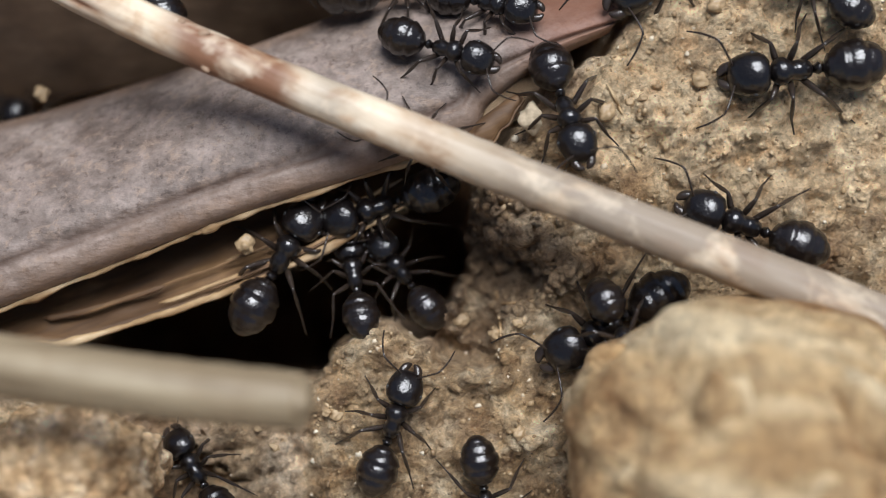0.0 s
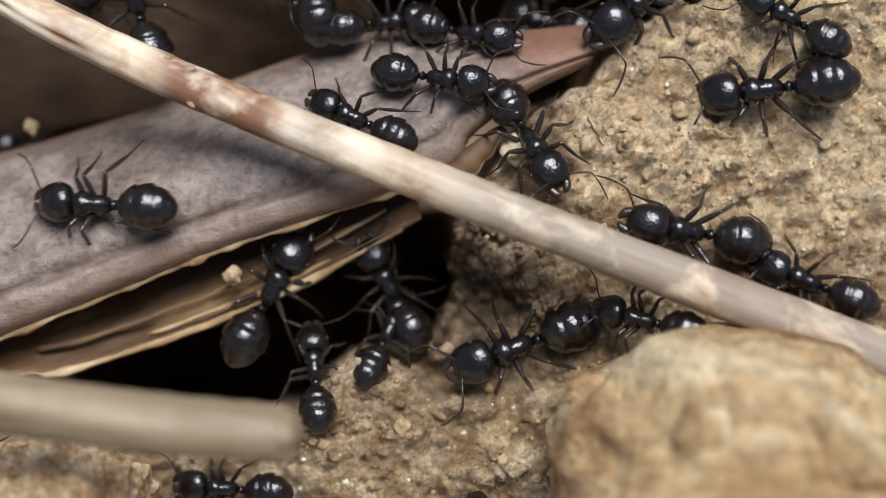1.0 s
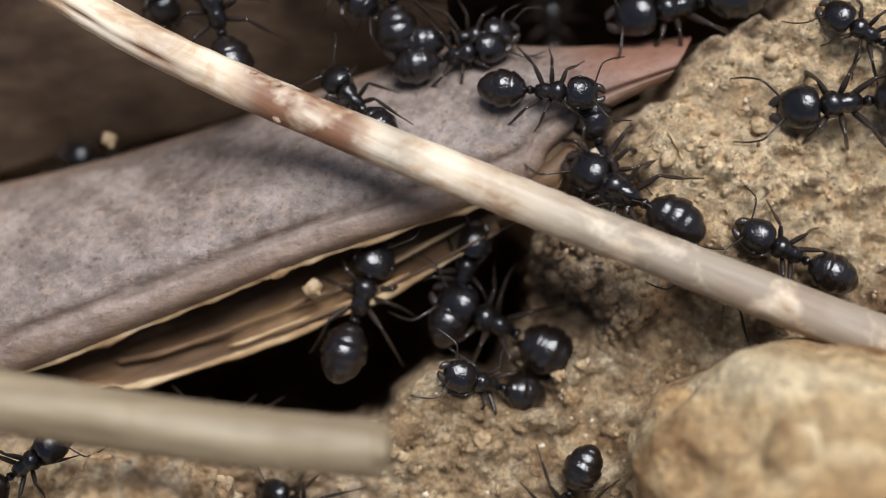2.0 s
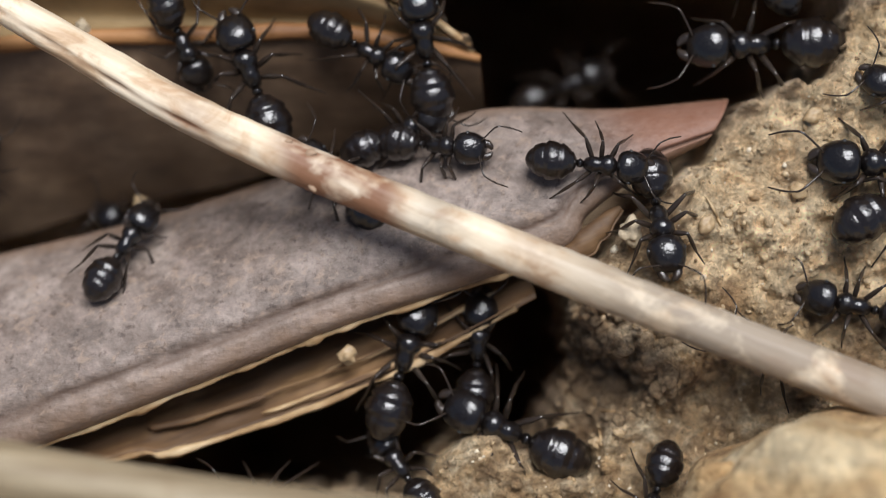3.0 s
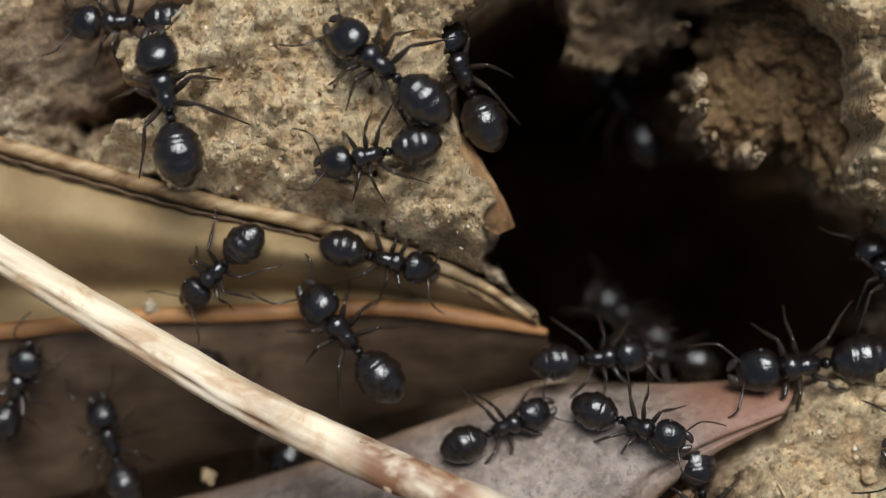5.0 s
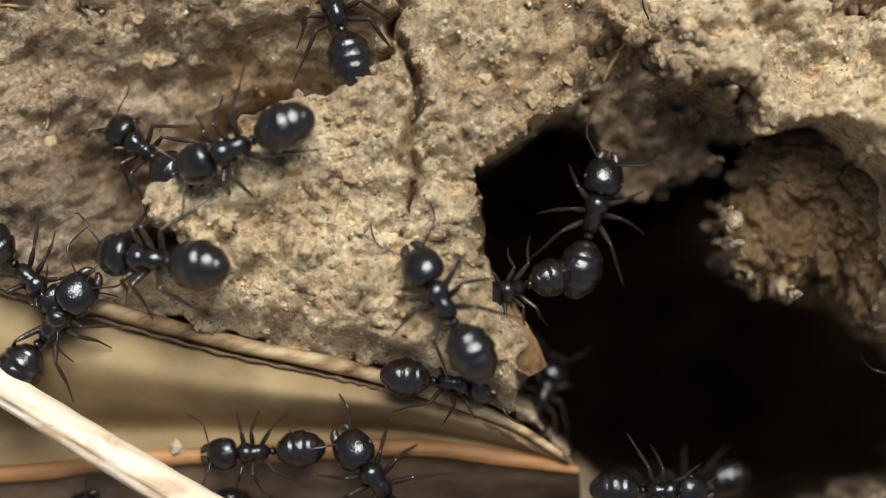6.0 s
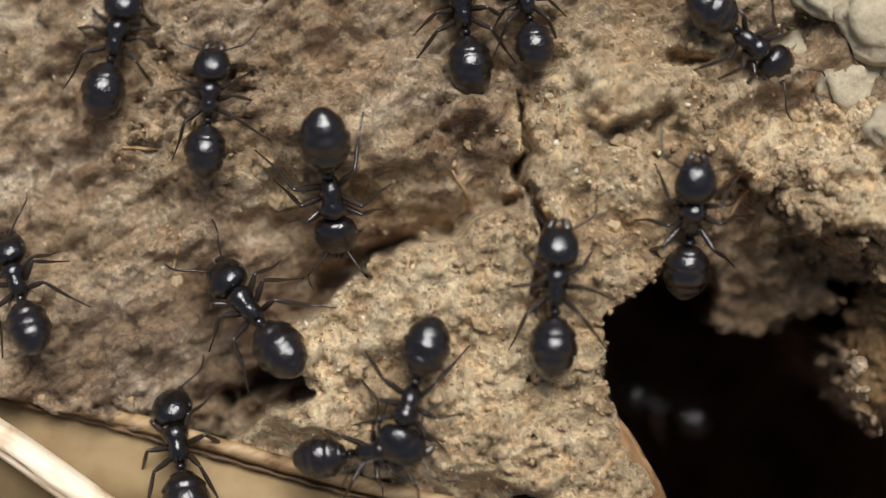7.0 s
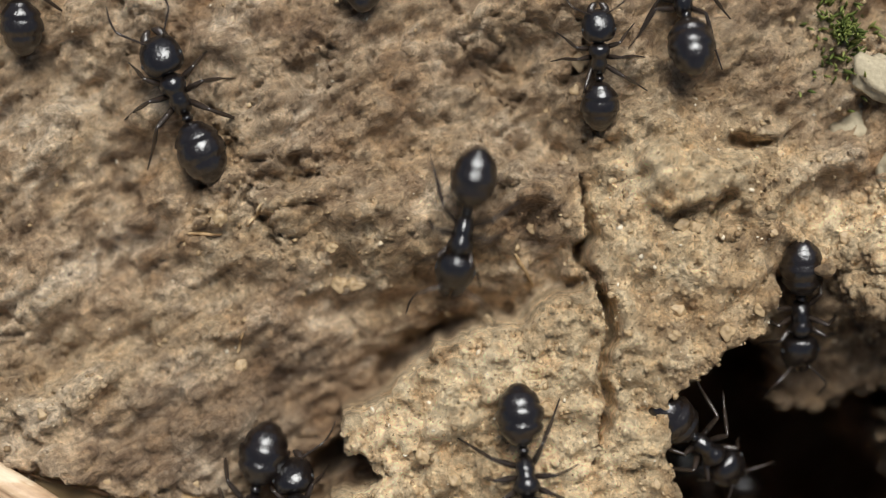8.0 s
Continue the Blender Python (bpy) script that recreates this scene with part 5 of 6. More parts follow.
    ("wall", 1.03, [(0, -17.0, 31.5, 2.6, -156, -3), (4.2, -17.0, 31.5, 2.6, -156, -3), (4.5, -19.8, 30.1, 2.6, -162, 5), (4.7, -20.6, 30.4, 2.7, -162, 3), (4.733, -22.0, 30.3, 2.7, -229, 11), (4.8, -23.5, 30.2, 2.7, -297, 18), (4.9, -24.5, 29.3, 2.6, -293, 13), (5, -25.8, 28.5, 2.1, -257, -5), (5.1, -26.9, 27.4, 1.8, -244, -28), (5.2, -26.8, 26.4, 1.6, -244, -21), (5.467, -26.9, 27.1, 2.1, -225, -28), (5.733, -26.9, 27.8, 1.3, -206, -25), (6, -27.0, 28.4, 2.1, -187, -28), (6.3, -27.0, 29.1, 1.1, -167, -28), (6.5, -25.9, 29.6, 2.3, -189, -28), (6.6, -26.6, 29.9, 1.4, -203, -28), (6.8, -28.0, 30.2, 1.3, -196, -28), (6.9, -28.2, 31.6, 1.8, -209, -28), (7, -29.4, 32.8, 1.0, -229, -28), (7.1, -30.7, 33.8, -0.8, -234, -7), (7.2, -31.5, 35.3, -1.4, -239, 28), (7.3, -34.5, 35.1, -0.5, -252, 9), (7.4, -35.3, 36.4, -0.3, -252, -7), (7.5, -34.8, 37.1, 0.1, -258, 7), (7.6, -34.9, 39.0, -0.0, -265, 13), (7.7, -34.9, 41.0, 0.5, -268, 6), (7.8, -35.9, 45.9, 0.2, -259, -18), (7.9, -36.6, 48.1, -0.3, -256, -14), (8, -37.7, 50.0, -0.2, -248, 6)]),
    ("wall", 0.86, [(0, -26.7, 36.7, -2.5, -168, 0), (4.7, -26.7, 36.7, -2.5, -168, 0), (4.9, -27.3, 34.8, -1.6, -180, -28), (5, -28.5, 34.0, -1.3, -179, 0), (5.1, -26.9, 34.0, -0.1, -183, -28), (5.2, -26.6, 34.0, -0.1, -181, -28), (5.467, -27.2, 34.1, -0.1, -194, -28), (5.733, -27.9, 34.1, -0.3, -206, -28), (6, -28.5, 34.1, -1.2, -218, -28), (6.3, -29.2, 34.2, -1.0, -230, -28), (6.5, -29.8, 36.7, -1.7, -242, 6), (6.6, -30.9, 40.2, -0.2, -258, 28), (6.7, -31.4, 40.0, 0.0, -254, 28), (6.8, -32.5, 40.1, 0.1, -246, 18), (6.9, -33.3, 42.4, 0.7, -241, -2), (7, -32.5, 44.6, 1.1, -274, -3), (7.1, -31.7, 47.2, 1.0, -279, -7), (7.2, -31.1, 49.1, 0.7, -282, 2), (7.3, -30.5, 50.8, 0.6, -279, -3), (7.4, -28.2, 55.2, 0.7, -280, -12), (7.6, -27.3, 58.3, 0.1, -275, -16), (8, -27.3, 58.3, 0.1, -275, -16)]),
    ("tan", 0.80, [(0, -35.8, 15.3, -2.5, -158, 0), (3.2, -35.8, 15.3, -2.5, -158, 0), (3.5, -32.1, 17.5, -2.5, -156, 0), (3.8, -28.5, 19.7, -1.9, -153, -15), (4.1, -28.2, 18.9, -2.3, -144, -7), (4.2, -26.1, 20.6, -1.2, -156, -24), (4.4, -25.4, 20.6, -1.3, -140, -22), (4.5, -24.1, 19.8, -1.5, -146, -24), (4.7, -23.5, 19.8, -1.5, -153, -23), (5, -23.1, 20.3, -1.3, -137, -21), (5.2, -21.8, 20.5, -1.3, -138, -18), (5.467, -22.1, 19.5, -1.5, -151, -23), (5.733, -22.4, 18.5, -2.3, -164, 0), (6, -22.7, 17.5, -2.5, -177, 0), (6.3, -23.0, 16.5, -2.5, -190, 0), (6.5, -22.8, 17.2, -2.5, -186, 0), (8, -22.8, 17.2, -2.5, -186, 0)]),
    ("leaf", 0.80, [(0, 1.5, 12.2, -0.9, -12, 23), (0.5, 1.5, 12.2, -0.9, -12, 23), (1, 1.2, 12.5, -1.4, -11, 18), (1.267, 0.0, 12.8, -1.7, -18, 15), (1.5, -1.1, 13.1, -1.8, -25, 15), (1.8, -3.1, 12.4, -1.8, -2, 9), (2.133, -5.1, 11.7, -1.8, 22, -3), (2.467, -7.0, 10.9, -1.7, 45, -15), (2.8, -9.0, 10.2, -1.8, 69, -21), (3, -9.6, 11.2, -2.4, 25, 0), (3.2, -10.2, 13.0, -2.5, 69, 0), (3.5, -9.3, 11.7, -2.5, 50, 0), (3.7, -9.1, 12.1, -2.5, 50, 0), (3.9, -7.1, 13.7, -2.5, 55, 0), (4, -7.4, 13.6, -2.5, 40, 0), (4.2, -5.7, 15.1, -2.5, 20, 0), (4.5, -6.2, 14.1, -2.5, 20, 0), (4.8, -4.0, 15.3, -2.5, 9, 0), (5, -2.3, 14.5, -2.5, 5, 0), (5.2, -1.9, 14.8, -2.5, -14, 0), (5.6, -1.4, 14.9, -2.5, -8, 0), (6, -0.8, 15.1, -2.5, -2, 0), (8, -0.8, 15.1, -2.5, -2, 0)]),
    ("pit", 0.80, [(0, 7.2, 13.8, -8.2, 162, -28), (1, 7.2, 13.8, -8.2, 162, -28), (1.267, 6.0, 14.5, -11.6, 143, -28), (1.5, 4.7, 15.2, -15.0, 124, 0), (1.8, 3.4, 15.3, -15.0, 104, 0), (2.133, 2.0, 15.4, -15.0, 85, 0), (2.467, 0.7, 15.5, -15.0, 66, 0), (2.8, -0.7, 15.6, -15.0, 46, 0), (3, 0.8, 15.1, -15.0, 23, 0), (3.267, 0.4, 14.6, -13.4, 41, 0), (3.5, -0.0, 14.2, -11.8, 59, -28), (4, -0.7, 13.5, -11.5, 59, -28), (4.5, 0.3, 13.5, -11.4, 75, -28), (4.733, 1.9, 13.8, -11.6, 122, -14), (5, 3.5, 14.0, -11.8, 168, 0), (5.2, 3.4, 14.1, -11.8, 191, 0), (8, 3.4, 14.1, -11.8, 191, 0)]),
    ("leaf", 0.80, [(0, -4.0, 13.1, -2.3, 7, 0), (2.8, -4.0, 13.1, -2.3, 7, 0), (3, -7.1, 10.5, -1.3, -6, 21), (3.2, -7.0, 11.4, -2.0, 45, -9), (3.267, -7.3, 12.4, -2.1, 1, -7), (3.333, -7.6, 13.4, -2.3, -42, -4), (3.433, -7.8, 14.4, -2.4, -86, -2), (3.5, -8.1, 15.4, -2.5, -130, 0), (3.733, -6.4, 15.0, -2.5, -165, 0), (4, -4.7, 14.5, -2.5, -201, 0), (4.267, -4.1, 14.8, -2.5, -181, 0), (4.5, -3.5, 15.1, -2.5, -160, 0), (4.6, -5.4, 15.5, -2.5, -198, 1), (4.7, -7.2, 16.0, -2.5, -236, 2), (4.8, -9.1, 16.4, -2.4, -274, 3), (4.9, -10.9, 16.9, -2.4, -312, 4), (5, -7.8, 10.4, -1.6, -337, -1), (5.2, -6.4, 11.4, -2.0, -331, -5), (5.4, -6.3, 10.3, -1.0, -332, -6), (5.6, -6.2, 9.2, -0.2, -333, -5), (5.8, -6.1, 8.1, 0.5, -334, -4), (6, -6.0, 6.9, 1.0, -335, -3), (8, -6.0, 6.9, 1.0, -335, -3)]),
    ("sand", 1.08, [(0, 11.6, 14.7, -1.6, -139, 15), (1, 11.6, 14.7, -1.6, -139, 15), (1.267, 10.0, 14.6, -2.5, -149, 0), (1.5, 8.3, 14.5, -2.2, -160, 0), (1.8, 9.2, 14.9, -2.5, -165, 0), (2.133, 10.1, 15.4, -2.5, -170, 0), (2.467, 11.0, 15.8, -2.5, -175, 0), (2.8, 11.9, 16.3, -2.5, -180, 0), (3, 11.9, 16.5, -2.5, -178, 0), (3.5, 12.2, 15.9, -2.5, -182, 0), (3.8, 12.2, 16.7, -2.5, -181, 0), (4, 12.4, 17.1, -2.5, -197, 0), (4.2, 13.0, 16.1, -2.5, -187, 0), (4.5, 12.6, 16.5, -2.5, -209, 0), (4.8, 11.7, 17.2, -2.5, -185, 0), (5, 10.7, 14.2, -1.9, -174, 0), (5.2, 10.5, 14.1, -2.0, -169, 0), (5.4, 10.4, 13.3, -1.1, -171, -17), (5.6, 10.2, 12.5, -0.3, -172, -0), (5.8, 10.1, 11.8, 0.0, -173, 4), (6, 9.9, 11.0, 0.2, -175, -2), (8, 9.9, 11.0, 0.2, -175, -2)]),
    ("wall", 0.84, [(0, 11.6, 21.2, -2.5, 126, 0), (3.3, 11.6, 21.2, -2.5, 126, 0), (3.5, 11.9, 20.9, -2.5, 135, 0), (3.733, 11.7, 22.3, -2.5, 134, 0), (4, 11.5, 23.6, -2.5, 132, 0), (4.2, 12.3, 24.7, -0.1, 136, 0), (4.5, 13.6, 21.7, -2.5, 113, 0), (4.733, 14.5, 20.0, -2.5, 115, 0), (5, 15.4, 18.3, -1.3, 117, -28), (5.2, 15.7, 18.5, -1.3, 121, -27), (8, 15.7, 18.5, -1.3, 121, -27)]),
    ("sand", 0.87, [(0, 32.0, -5.8, 0.6, 165, 5), (0.2, 31.5, -5.5, 0.6, 165, 6), (0.4, 31.0, -5.3, 0.6, 165, 4), (0.6, 30.5, -5.1, 0.8, 165, 1), (0.8, 30.0, -4.9, 0.6, 165, 0), (1, 21.2, -2.0, 0.3, 158, -5), (1.1, 20.4, -1.0, 0.3, 162, -2), (1.3, 18.3, -0.6, 0.6, 158, -6), (1.5, 16.1, -0.3, 0.2, 154, -2), (1.7, 16.0, -0.4, 0.3, 157, 2), (2, 15.5, 0.5, 0.3, 154, 4), (2.267, 15.0, 1.5, 0.2, 151, 5), (2.533, 14.5, 2.4, 0.6, 148, 17), (2.8, 14.0, 3.3, 1.0, 144, 23), (3, 17.4, 1.3, 0.2, 167, -9), (3.3, 17.6, 0.0, 0.5, 176, -11), (3.5, 14.1, 5.7, 1.3, 172, 12), (3.6, 11.8, 6.3, 1.3, 176, -2), (3.8, 14.6, 2.4, 0.4, 173, 14), (4, 15.0, 1.6, 0.2, 170, 6), (8, 15.0, 1.6, 0.2, 170, 6)]),
    ("sand", 1.01, [(0, 16.4, -0.4, 0.3, 161, 3), (0.3, 19.7, -0.5, 0.3, 173, 5), (0.5, 20.8, -0.8, 0.3, 163, -2), (0.8, 20.0, 0.3, 0.3, 169, -2), (1, 14.1, 1.0, 0.6, 171, 11), (1.1, 12.3, 1.9, 1.0, 169, 15), (1.2, 10.4, 2.8, 0.9, 168, 1), (1.3, 8.4, 3.3, 0.9, 162, 1), (1.5, 4.5, 4.0, 0.5, 164, -28), (1.7, 4.6, 4.5, 0.3, 159, -28), (2, 6.5, 3.5, 1.1, 150, -12), (2.067, 7.4, 3.5, 1.1, 107, -8), (2.133, 8.2, 3.5, 1.0, 64, -4), (2.2, 9.0, 3.5, 1.0, 21, -0), (2.3, 9.9, 3.4, 1.0, -22, 4), (2.533, 14.2, 4.5, 0.9, 3, -17), (2.8, 18.5, 5.5, 0.5, 28, -1), (3, 18.7, 7.5, 0.3, 30, -6), (3.5, 18.8, 7.2, 0.2, 28, -12), (8, 18.8, 7.2, 0.2, 28, -12)]),
    ("gap", 0.80, [(0, -35.5, 8.2, -6.0, 63, 0), (3.5, -35.5, 8.2, -6.0, 63, 0), (3.733, -33.7, 10.1, -6.0, 71, 0), (4, -31.9, 12.1, -5.7, 80, 15), (4.267, -33.2, 11.5, -5.9, 74, 6), (4.5, -34.4, 10.9, -5.9, 69, 2), (4.6, -34.0, 11.8, -5.7, 71, 14), (4.8, -32.3, 10.3, -6.0, 89, 0), (5, -30.6, 8.7, -6.0, 108, 0), (5.2, -30.4, 10.9, -6.0, 72, 0), (8, -30.4, 10.9, -6.0, 72, 0)]),
    ("gap", 0.80, [(0, -40.4, 8.7, -6.0, 60, 0), (4.5, -40.4, 8.7, -6.0, 60, 0), (4.733, -38.4, 10.6, -6.0, 62, 0), (5, -36.3, 12.6, -5.3, 65, 22), (5.2, -35.3, 12.6, -5.4, 40, 14), (8, -35.3, 12.6, -5.4, 40, 14)]),
    ("gap", 0.80, [(0, -25.5, 5.4, -10.0, 153, 0), (3.0, -25.5, 5.4, -10.0, 153, 0), (3.2, -24.5, 8.0, -7.5, 160, 0), (3.3, -24.0, 8.9, -6.0, 167, 0), (3.5, -23.9, 9.1, -6.0, 188, 0), (3.7, -22.4, 8.6, -6.4, 200, 0), (4, -21.4, 6.2, -9.5, 240, 0), (8, -21.4, 6.2, -9.5, 240, 0)]),
    ("leaf", 0.80, [(0, -1.6, 4.0, 1.0, 157, 4), (0.267, -1.5, 5.3, 1.1, 172, 3), (0.5, -1.3, 7.0, 1.1, 193, 5), (0.8, -3.7, 6.8, 1.1, 175, -5), (1, -4.3, 7.0, 1.0, 155, -13), (1.267, -6.1, 7.7, 0.6, 158, -20), (1.5, -7.9, 8.3, -0.2, 161, -25), (1.7, -7.5, 8.1, 0.1, 153, -27), (2, -9.1, 8.5, -0.3, 131, -28), (2.267, -10.7, 8.9, -1.2, 109, -16), (2.533, -12.3, 9.3, -1.8, 87, -24), (2.8, -13.9, 9.7, -2.4, 64, -5), (3, -12.5, 8.1, -0.9, 135, 0), (3.2, -11.2, 6.5, 0.5, 207, 6), (3.4, -14.9, 3.6, 1.4, 212, 6), (3.5, -16.3, 2.8, 1.5, 213, 5), (3.6, -17.7, 3.9, 0.6, 180, -14), (3.7, -21.6, 3.1, 0.3, 186, -10), (3.8, -26.8, 0.9, 0.5, 183, -11), (3.9, -29.7, 0.4, 0.2, 185, -12), (4.1, -32.0, 0.7, -0.6, 194, -5), (4.3, -35.1, 0.1, -1.1, 191, -9), (4.5, -38.3, -0.4, -1.7, 188, -12), (8, -38.3, -0.4, -1.7, 188, -12)]),
    ("sand", 0.80, [(0, -14.3, -15.2, -1.1, 126, -18), (0.5, -13.8, -15.6, -1.1, 134, -19), (0.733, -12.8, -14.7, -1.2, 156, -12), (1, -11.8, -13.8, -1.1, 177, -7), (1.267, -12.1, -14.3, -0.9, 165, -13), (1.5, -12.4, -14.8, -1.0, 152, -13), (1.7, -11.8, -14.6, -0.8, 157, -17), (8, -11.8, -14.6, -0.8, 157, -17)]),
    ("sand", 0.80, [(0, 1.5, -15.2, 0.4, -80, -7), (0.2, 0.6, -15.0, 0.6, -84, -5), (0.5, 1.8, -14.8, 0.5, -90, -12), (0.7, 1.1, -15.7, 0.8, -95, -3), (1, 1.7, -17.3, 0.5, -94, 11), (1.267, 2.0, -16.1, 0.4, -106, 2), (1.5, 2.4, -14.9, 0.5, -118, -8), (1.7, 1.5, -14.6, 0.7, -119, 3), (2, 2.5, -13.1, 0.8, -117, -8), (2.267, 3.5, -11.6, 0.8, -115, 6), (2.533, 4.5, -10.1, 0.3, -112, 18), (2.8, 5.5, -8.6, 0.2, -110, 4), (3, 5.1, -9.7, 0.4, -110, 20), (3.3, 3.4, -10.7, 0.5, -108, 11), (8, 3.4, -10.7, 0.5, -108, 11)]),
    ("sand", 0.80, [(0, -27.6, -13.2, 2.4, 110, 2), (0.5, -27.4, -12.8, 2.3, 80, 4), (1, -27.2, -12.3, 2.2, 55, 2), (1.5, -27.6, -12.1, 2.2, 36, 0), (1.7, -28.2, -11.8, 2.2, 37, 0), (8, -29.5, -11.8, 2.2, 37, 0)]),
    ("wall", 0.96, [(0, -18.8, 42.5, 0.3, 109, 14), (5.2, -18.8, 42.5, 0.3, 109, 14), (5.467, -18.5, 42.1, 0.0, 108, 28), (5.733, -18.2, 41.6, -0.5, 108, 25), (6, -18.0, 41.2, -0.2, 107, -16), (6.3, -17.7, 40.7, 0.1, 107, -28), (6.5, -17.8, 40.9, 0.1, 108, -27), (6.6, -17.5, 42.2, 0.4, 105, 28), (6.7, -18.2, 43.8, 0.5, 105, 17), (6.8, -18.7, 45.6, -0.0, 105, -9), (6.9, -19.0, 46.9, 0.1, 99, -22), (7, -18.3, 49.7, -0.8, 97, -3), (7.1, -18.5, 52.0, -0.4, 97, 13), (7.4, -19.0, 56.8, 0.9, 95, 3), (8, -19.2, 61.5, 0.9, 95, 3)]),
    ("wall", 0.80, [(0, -14.3, 50.9, 0.7, 95, 7), (6.5, -14.3, 50.9, 0.7, 95, 7), (6.7, -14.8, 50.5, 0.6, 97, -1), (6.9, -15.4, 50.2, 0.7, 99, 13), (7, -14.8, 50.3, 0.7, 100, -1), (7.1, -14.6, 50.6, 0.8, 101, -5), (7.2, -14.6, 50.8, 0.8, 100, 7), (7.3, -14.6, 51.0, 0.6, 98, -5), (7.4, -14.5, 51.0, 0.7, 95, 7), (7.5, -14.5, 51.2, 0.8, 93, 8), (7.6, -14.4, 51.5, 1.1, 93, 16), (7.8, -13.9, 51.9, 1.1, 84, 21), (8, -14.4, 52.1, 1.1, 92, 17)]),
    ("wall", 1.05, [(0, -27.5, 51.3, 0.6, -75, 4), (6.3, -27.5, 51.3, 0.6, -75, 4), (6.5, -26.7, 49.9, 0.7, -77, -7), (6.7, -25.9, 48.6, 0.4, -79, -2), (6.8, -25.6, 44.9, 1.4, -81, 16), (6.9, -26.2, 43.3, 1.5, -69, -17), (7, -25.9, 41.6, 0.7, -85, -28), (7.1, -26.4, 42.0, 1.2, -93, -28), (7.2, -27.6, 40.5, -0.5, -107, -28), (7.3, -28.6, 40.2, -0.6, -119, -28), (7.4, -29.8, 39.6, -1.2, -124, -3), (7.5, -29.8, 39.4, -1.4, -121, -0), (7.6, -30.3, 38.6, -1.5, -122, -3), (7.7, -30.1, 38.2, -1.7, -110, -9), (7.8, -31.7, 32.7, -2.4, -109, 0), (7.9, -32.9, 30.1, -2.1, -110, 0), (8, -34.1, 27.6, -1.7, -103, 6)]),
    ("hole", 0.97, [(0, 1.4, 30.0, -16.0, 119, 0), (5.2, 1.4, 30.0, -16.0, 119, 0), (5.467, -0.6, 29.8, -9.0, 104, 0), (5.733, -2.6, 29.8, -3.0, 90, 0), (6, -4.0, 30.1, -3.0, 75, 0), (6.3, -5.5, 30.4, -3.0, 60, 0), (6.5, -5.3, 32.2, -3.0, 39, 0), (6.6, -5.5, 33.9, -3.0, 30, 0), (6.7, -5.9, 35.2, -1.7, 37, 0), (6.8, -6.0, 36.4, -0.3, 72, 28), (6.9, -7.0, 36.8, 2.4, 90, 28), (7, -6.0, 38.7, 1.9, 88, 28), (7.1, -5.9, 38.6, 1.8, 90, 28), (7.2, -6.3, 39.3, 2.3, 105, 13), (7.3, -7.4, 40.9, 2.6, 108, 10), (7.4, -9.0, 42.2, 2.8, 123, -19), (7.5, -10.5, 44.4, 2.7, 114, -2), (7.6, -10.4, 45.5, 2.8, 107, 16), (7.7, -10.0, 46.7, 2.4, 104, 4), (7.8, -9.6, 51.1, 0.8, 98, -13), (7.9, -9.5, 52.8, 0.8, 94, -9), (8, -9.5, 54.5, 0.5, 96, -25)]),
    ("wall", 0.94, [(0, -3.8, 47.2, 1.1, -50, -18), (6.5, -3.8, 47.2, 1.1, -50, -18), (6.7, -3.7, 48.8, 1.1, -46, -10), (6.9, -3.6, 50.4, 0.8, -42, -17), (7, -3.5, 49.3, 0.8, -36, -21), (7.1, -3.4, 48.4, 0.9, -43, 1), (7.2, -3.2, 47.8, 0.6, -57, -9), (7.3, -3.9, 46.1, 1.8, -67, -12), (7.4, -3.5, 46.0, 1.5, -72, -10), (7.5, -3.1, 45.1, 1.0, -85, -6), (7.6, -3.6, 43.2, 1.4, -90, -25), (7.7, -3.7, 43.1, 1.4, -90, -25), (7.8, -3.1, 40.3, -0.6, -85, -28), (7.9, -3.5, 39.5, -0.6, -90, -28), (8, -2.7, 39.1, -1.9, -87, -22)]),
    ("wall", 0.90, [(0, -43.6, 30.5, 0.0, 108, 13), (6.7, -43.6, 30.5, 0.0, 108, 13), (7, -42.9, 34.2, 0.5, 112, -24), (7.1, -43.8, 36.5, -0.6, 107, -24), (7.2, -44.5, 39.0, -0.5, 103, 11), (7.3, -44.7, 41.2, -0.4, 98, -1), (7.4, -44.9, 45.0, -0.2, 97, 28), (7.5, -44.7, 47.4, 0.4, 95, 18), (7.6, -45.3, 49.9, 0.2, 93, -27), (7.8, -46.1, 53.5, -0.2, 92, 26), (8, -46.8, 57.1, 0.4, 92, 14)]),
    ("wall", 0.92, [(0, -41.2, 38.5, -1.0, 98, -9), (6.5, -41.2, 38.5, -1.0, 98, -9), (6.8, -41.0, 43.2, -1.3, 85, 8), (6.9, -40.8, 44.5, -1.4, 82, 8), (7, -38.1, 48.1, -0.5, 78, -6), (7.1, -37.7, 51.2, -0.3, 79, 18), (7.3, -36.6, 57.1, -0.0, 81, -10), (8, -36.0, 61.5, 0.0, 81, -10)]),
    ("rib", 1.00, [(0, -44.4, 25.9, -1.0, -73, 5), (4.9, -44.4, 25.9, -1.0, -73, 5), (5.2, -38.7, 26.0, -0.7, -73, -3), (5.467, -37.4, 25.5, -0.7, -32, 0), (5.733, -36.1, 24.9, -0.7, 10, 4), (6, -34.7, 24.4, -0.7, 51, 7), (6.3, -33.4, 23.8, -0.7, 92, 10), (6.5, -34.1, 24.6, -1.0, 92, -22), (6.6, -34.1, 24.4, -0.8, 91, 2), (6.8, -34.4, 24.9, -1.0, 102, -23), (7, -34.3, 24.7, -1.0, 103, -23), (7.2, -34.3, 24.5, -0.7, 99, 3), (7.5, -31.2, 25.5, -0.7, 101, -20), (8, -31.3, 25.6, -0.5, 98, -20)]),
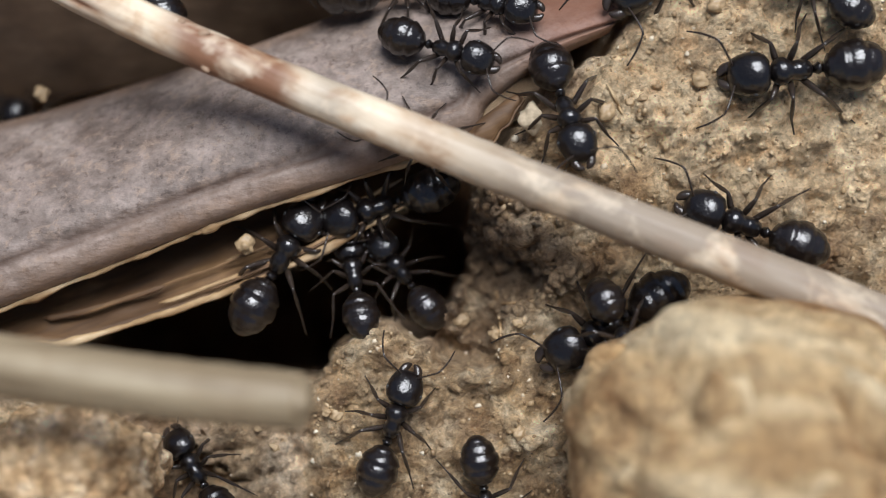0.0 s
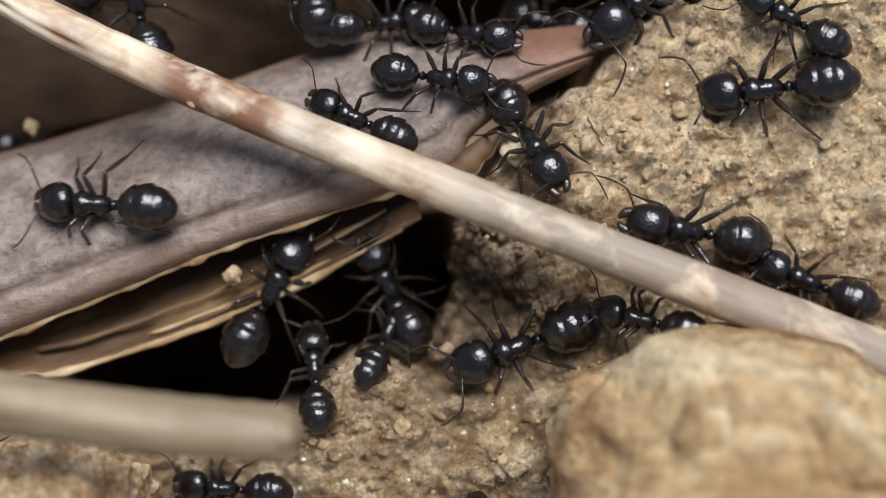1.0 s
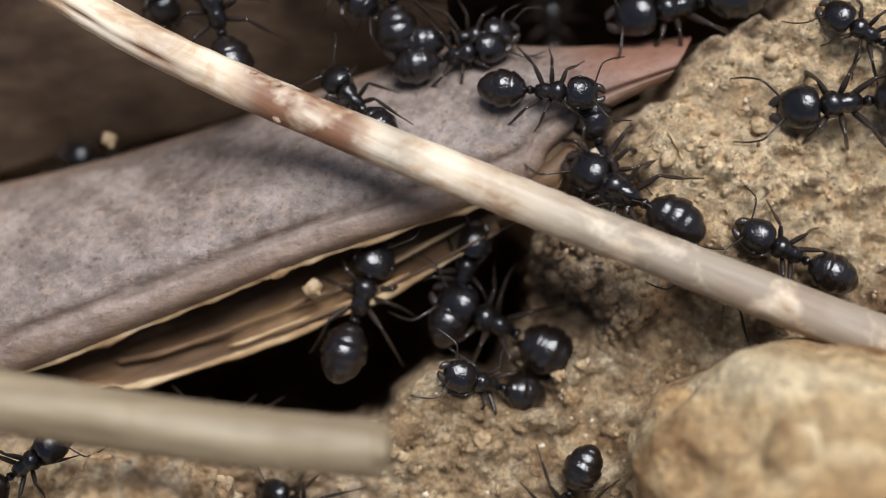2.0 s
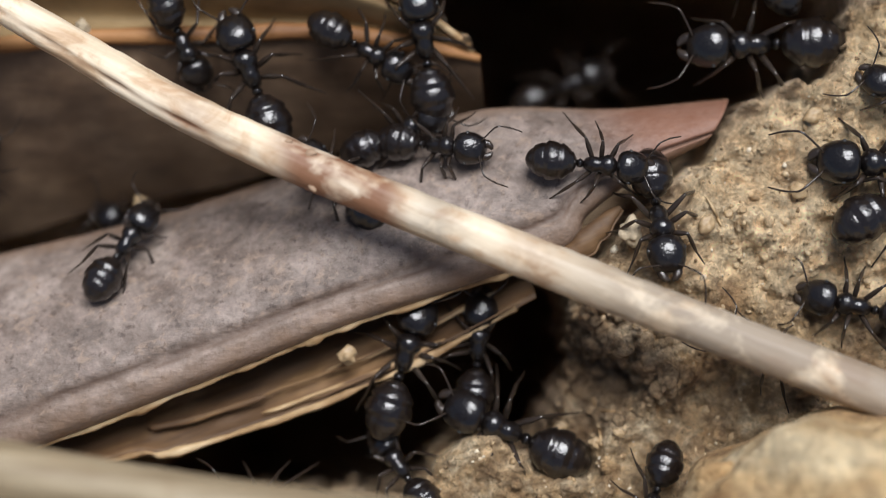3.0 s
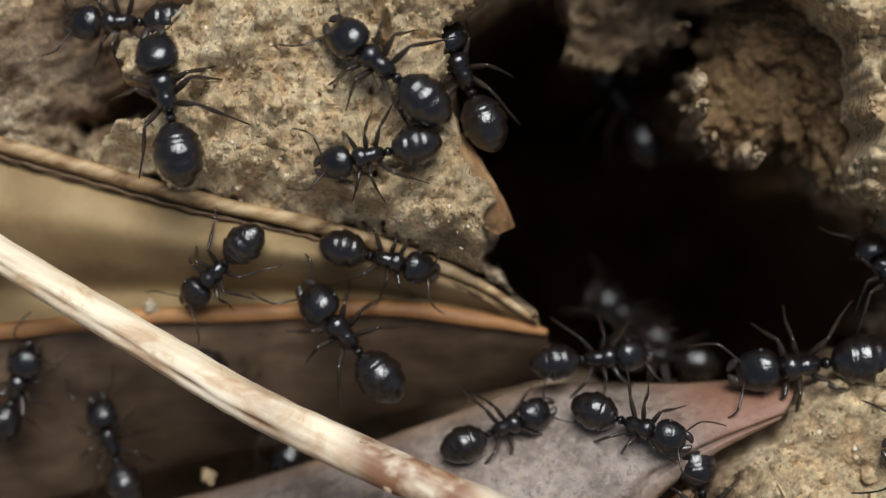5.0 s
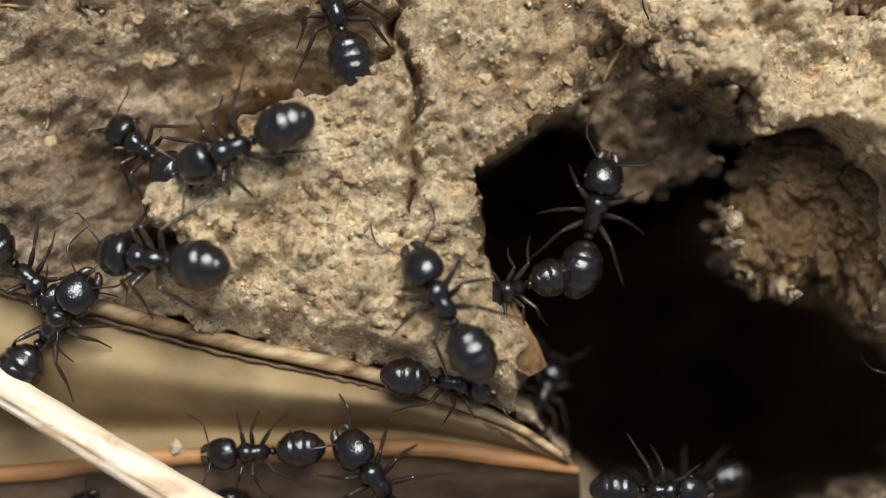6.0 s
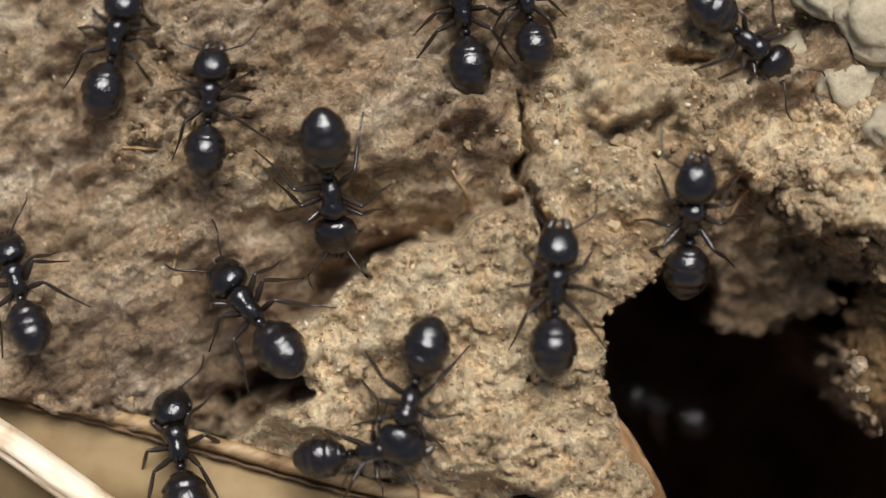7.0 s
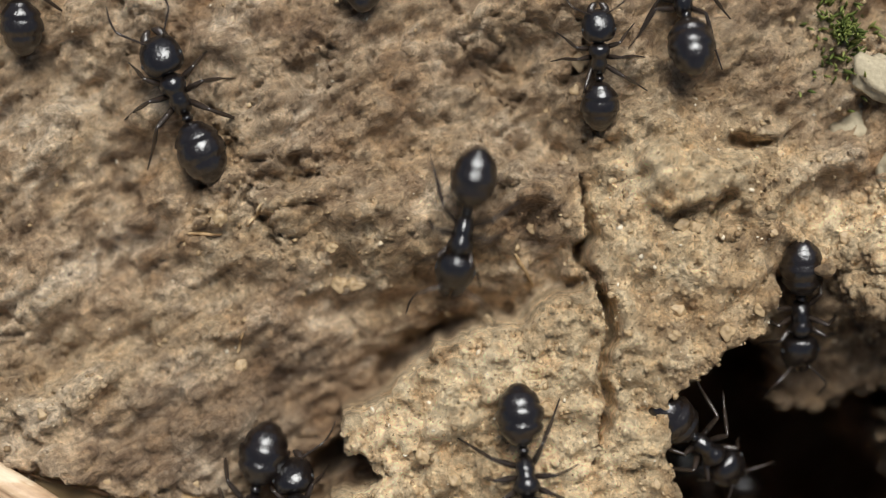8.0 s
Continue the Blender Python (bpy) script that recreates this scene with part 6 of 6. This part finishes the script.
    ("pit", 0.80, [(0, 19.9, 12.8, 0.8, 149, -5), (4.2, 19.9, 12.8, 0.8, 149, -5), (4.467, 14.3, 14.4, -3.1, 147, -28), (4.7, 8.6, 15.3, -9.0, 145, 0), (4.933, 3.5, 15.6, -16.0, 143, 0), (5.2, -1.5, 16.8, -20.0, 141, 0), (5.467, -4.1, 18.4, -15.0, 115, 0), (5.733, -5.5, 18.9, -10.9, 90, -14), (6, -6.9, 18.9, -8.9, 65, -28), (6.3, -8.3, 18.8, -6.9, 39, -28), (6.5, -10.0, 20.7, -3.4, 32, -26), (6.667, -10.4, 20.8, -1.6, 70, 1), (6.8, -10.9, 20.9, 0.3, 109, 28), (7, -9.0, 19.6, -3.2, 115, 28), (7.2, -7.2, 18.3, -6.6, 122, -28), (8, -7.2, 18.3, -6.6, 122, -28)]),
    ("wall", 0.88, [(0, -42.9, 25.8, -0.9, -17, 4), (4.9, -42.9, 25.8, -0.9, -17, 4), (5.2, -39.6, 27.9, -0.1, -22, -3), (5.467, -38.5, 28.0, -0.5, -30, 19), (5.733, -37.3, 28.1, -0.1, -37, -12), (6, -36.2, 28.2, -0.3, -45, -7), (6.3, -35.1, 28.2, -0.6, -53, 1), (6.4, -31.0, 30.3, 0.1, -107, -13), (6.5, -26.9, 32.3, 0.8, -161, -28), (6.7, -28.0, 29.8, 0.5, -187, -28), (6.8, -25.9, 28.6, 2.3, -184, -28), (6.867, -25.4, 28.0, 2.3, -226, -18), (6.9, -24.9, 27.3, 2.3, -268, -8), (6.933, -24.4, 26.7, 2.3, -310, 2), (7, -23.9, 26.1, 2.3, -352, 12), (7.1, -23.9, 25.4, 1.2, -346, 28), (7.3, -23.4, 23.0, -1.1, -341, -21), (8, -23.4, 23.0, -1.1, -341, -21)]),
    ("wall", 0.98, [(0, -24.3, 65.8, 1.0, -98, 9), (7, -24.3, 65.8, 1.0, -98, 9), (7.267, -22.1, 62.3, 0.1, -96, 2), (7.5, -19.9, 58.8, 1.1, -94, 6), (7.8, -19.9, 51.4, -0.8, -106, 6), (7.9, -20.2, 48.9, -0.4, -94, 22), (8, -21.8, 43.9, 0.5, -102, -14)]),
]

PLACES = {"sand": "glossy black ant walking on the sandy earth", "leaf": "glossy black ant on the dry grey leaf", "hole": "black ant at the dark nest hole", "pit": "black ant inside the dark nest hole",
          "rock": "black ant climbing down the ochre clod", "gap": "black ant in the shade between the leaves", "rib": "black ant on the rim of the folded leaf",
          "tan": "black ant on the folded tan leaf", "wall": "glossy black ant walking on the crumbly earth bank"}


def place_ants():
    """All ants, as copies of one, with the rows of their ways and of their limbs."""
    first, made = build_ant(), []
    for n, (where, size, rows) in enumerate(ANTS):
        ant = first if n == 0 else copy_thing(first, mm(*rows[0][1:4]))
        made.append((ant, where, size, rows))
    for ant, where, size, rows in made:
        ant.scale = (size, size, size)
        tagged(ant, PLACES[where])
    return made


def limb_rows(limb, n, rows, rng):
    """A leg swings fore and aft as its ant walks; a feeler sways."""
    base, feeler = limb.matrix_basis.copy(), "antenna" in limb.name
    out, phase, way = [], (0 if n in (0, 3, 4) else math.pi), 0.0
    rest, lift = rng.uniform(-14, 14), rng.uniform(-7, 7)
    times = [k * 0.25 for k in range(33)] if feeler else sorted({0.0, 8.0} | {round(k / 10, 1) for k in range(81) if speed(rows, k / 10) > 3})
    for t in times:
        if feeler:
            turn, tip = rest + 13 * math.sin(t * 5.1 + n + rest), lift + 9 * math.sin(t * 3.7 + rest)
        else:
            way = travelled(rows, t)
            turn, tip = rest + 17 * math.sin(way * 1.15 + phase), lift + 5 * math.cos(way * 1.15 + phase)
        out.append((t, base @ pose(0, 0, 0, tip, 0, turn)))
    return out


def travelled(rows, t):
    way, last = 0.0, rows[0]
    for row in rows[1:]:
        step_far = math.hypot(row[1] - last[1], row[2] - last[2])
        if t <= row[0]:
            return way + step_far * (t - last[0]) / max(row[0] - last[0], 1e-6)
        way, last = way + step_far, row
    return way


def speed(rows, t):
    return (travelled(rows, t + 0.1) - travelled(rows, t - 0.1)) / 0.2


colony = place_ants()


def motions():
    rng = random.Random(7)
    for ant, where, size, rows in colony:
        walk(ant, [(t, mm(x, y, h, 0, -pitch, heading)) for t, x, y, h, heading, pitch in rows])
        for n, limb in enumerate(o for o in ant.children if o.name.startswith(("leg", "antenna"))):
            walk(limb, limb_rows(limb, n, rows, rng))


motions()
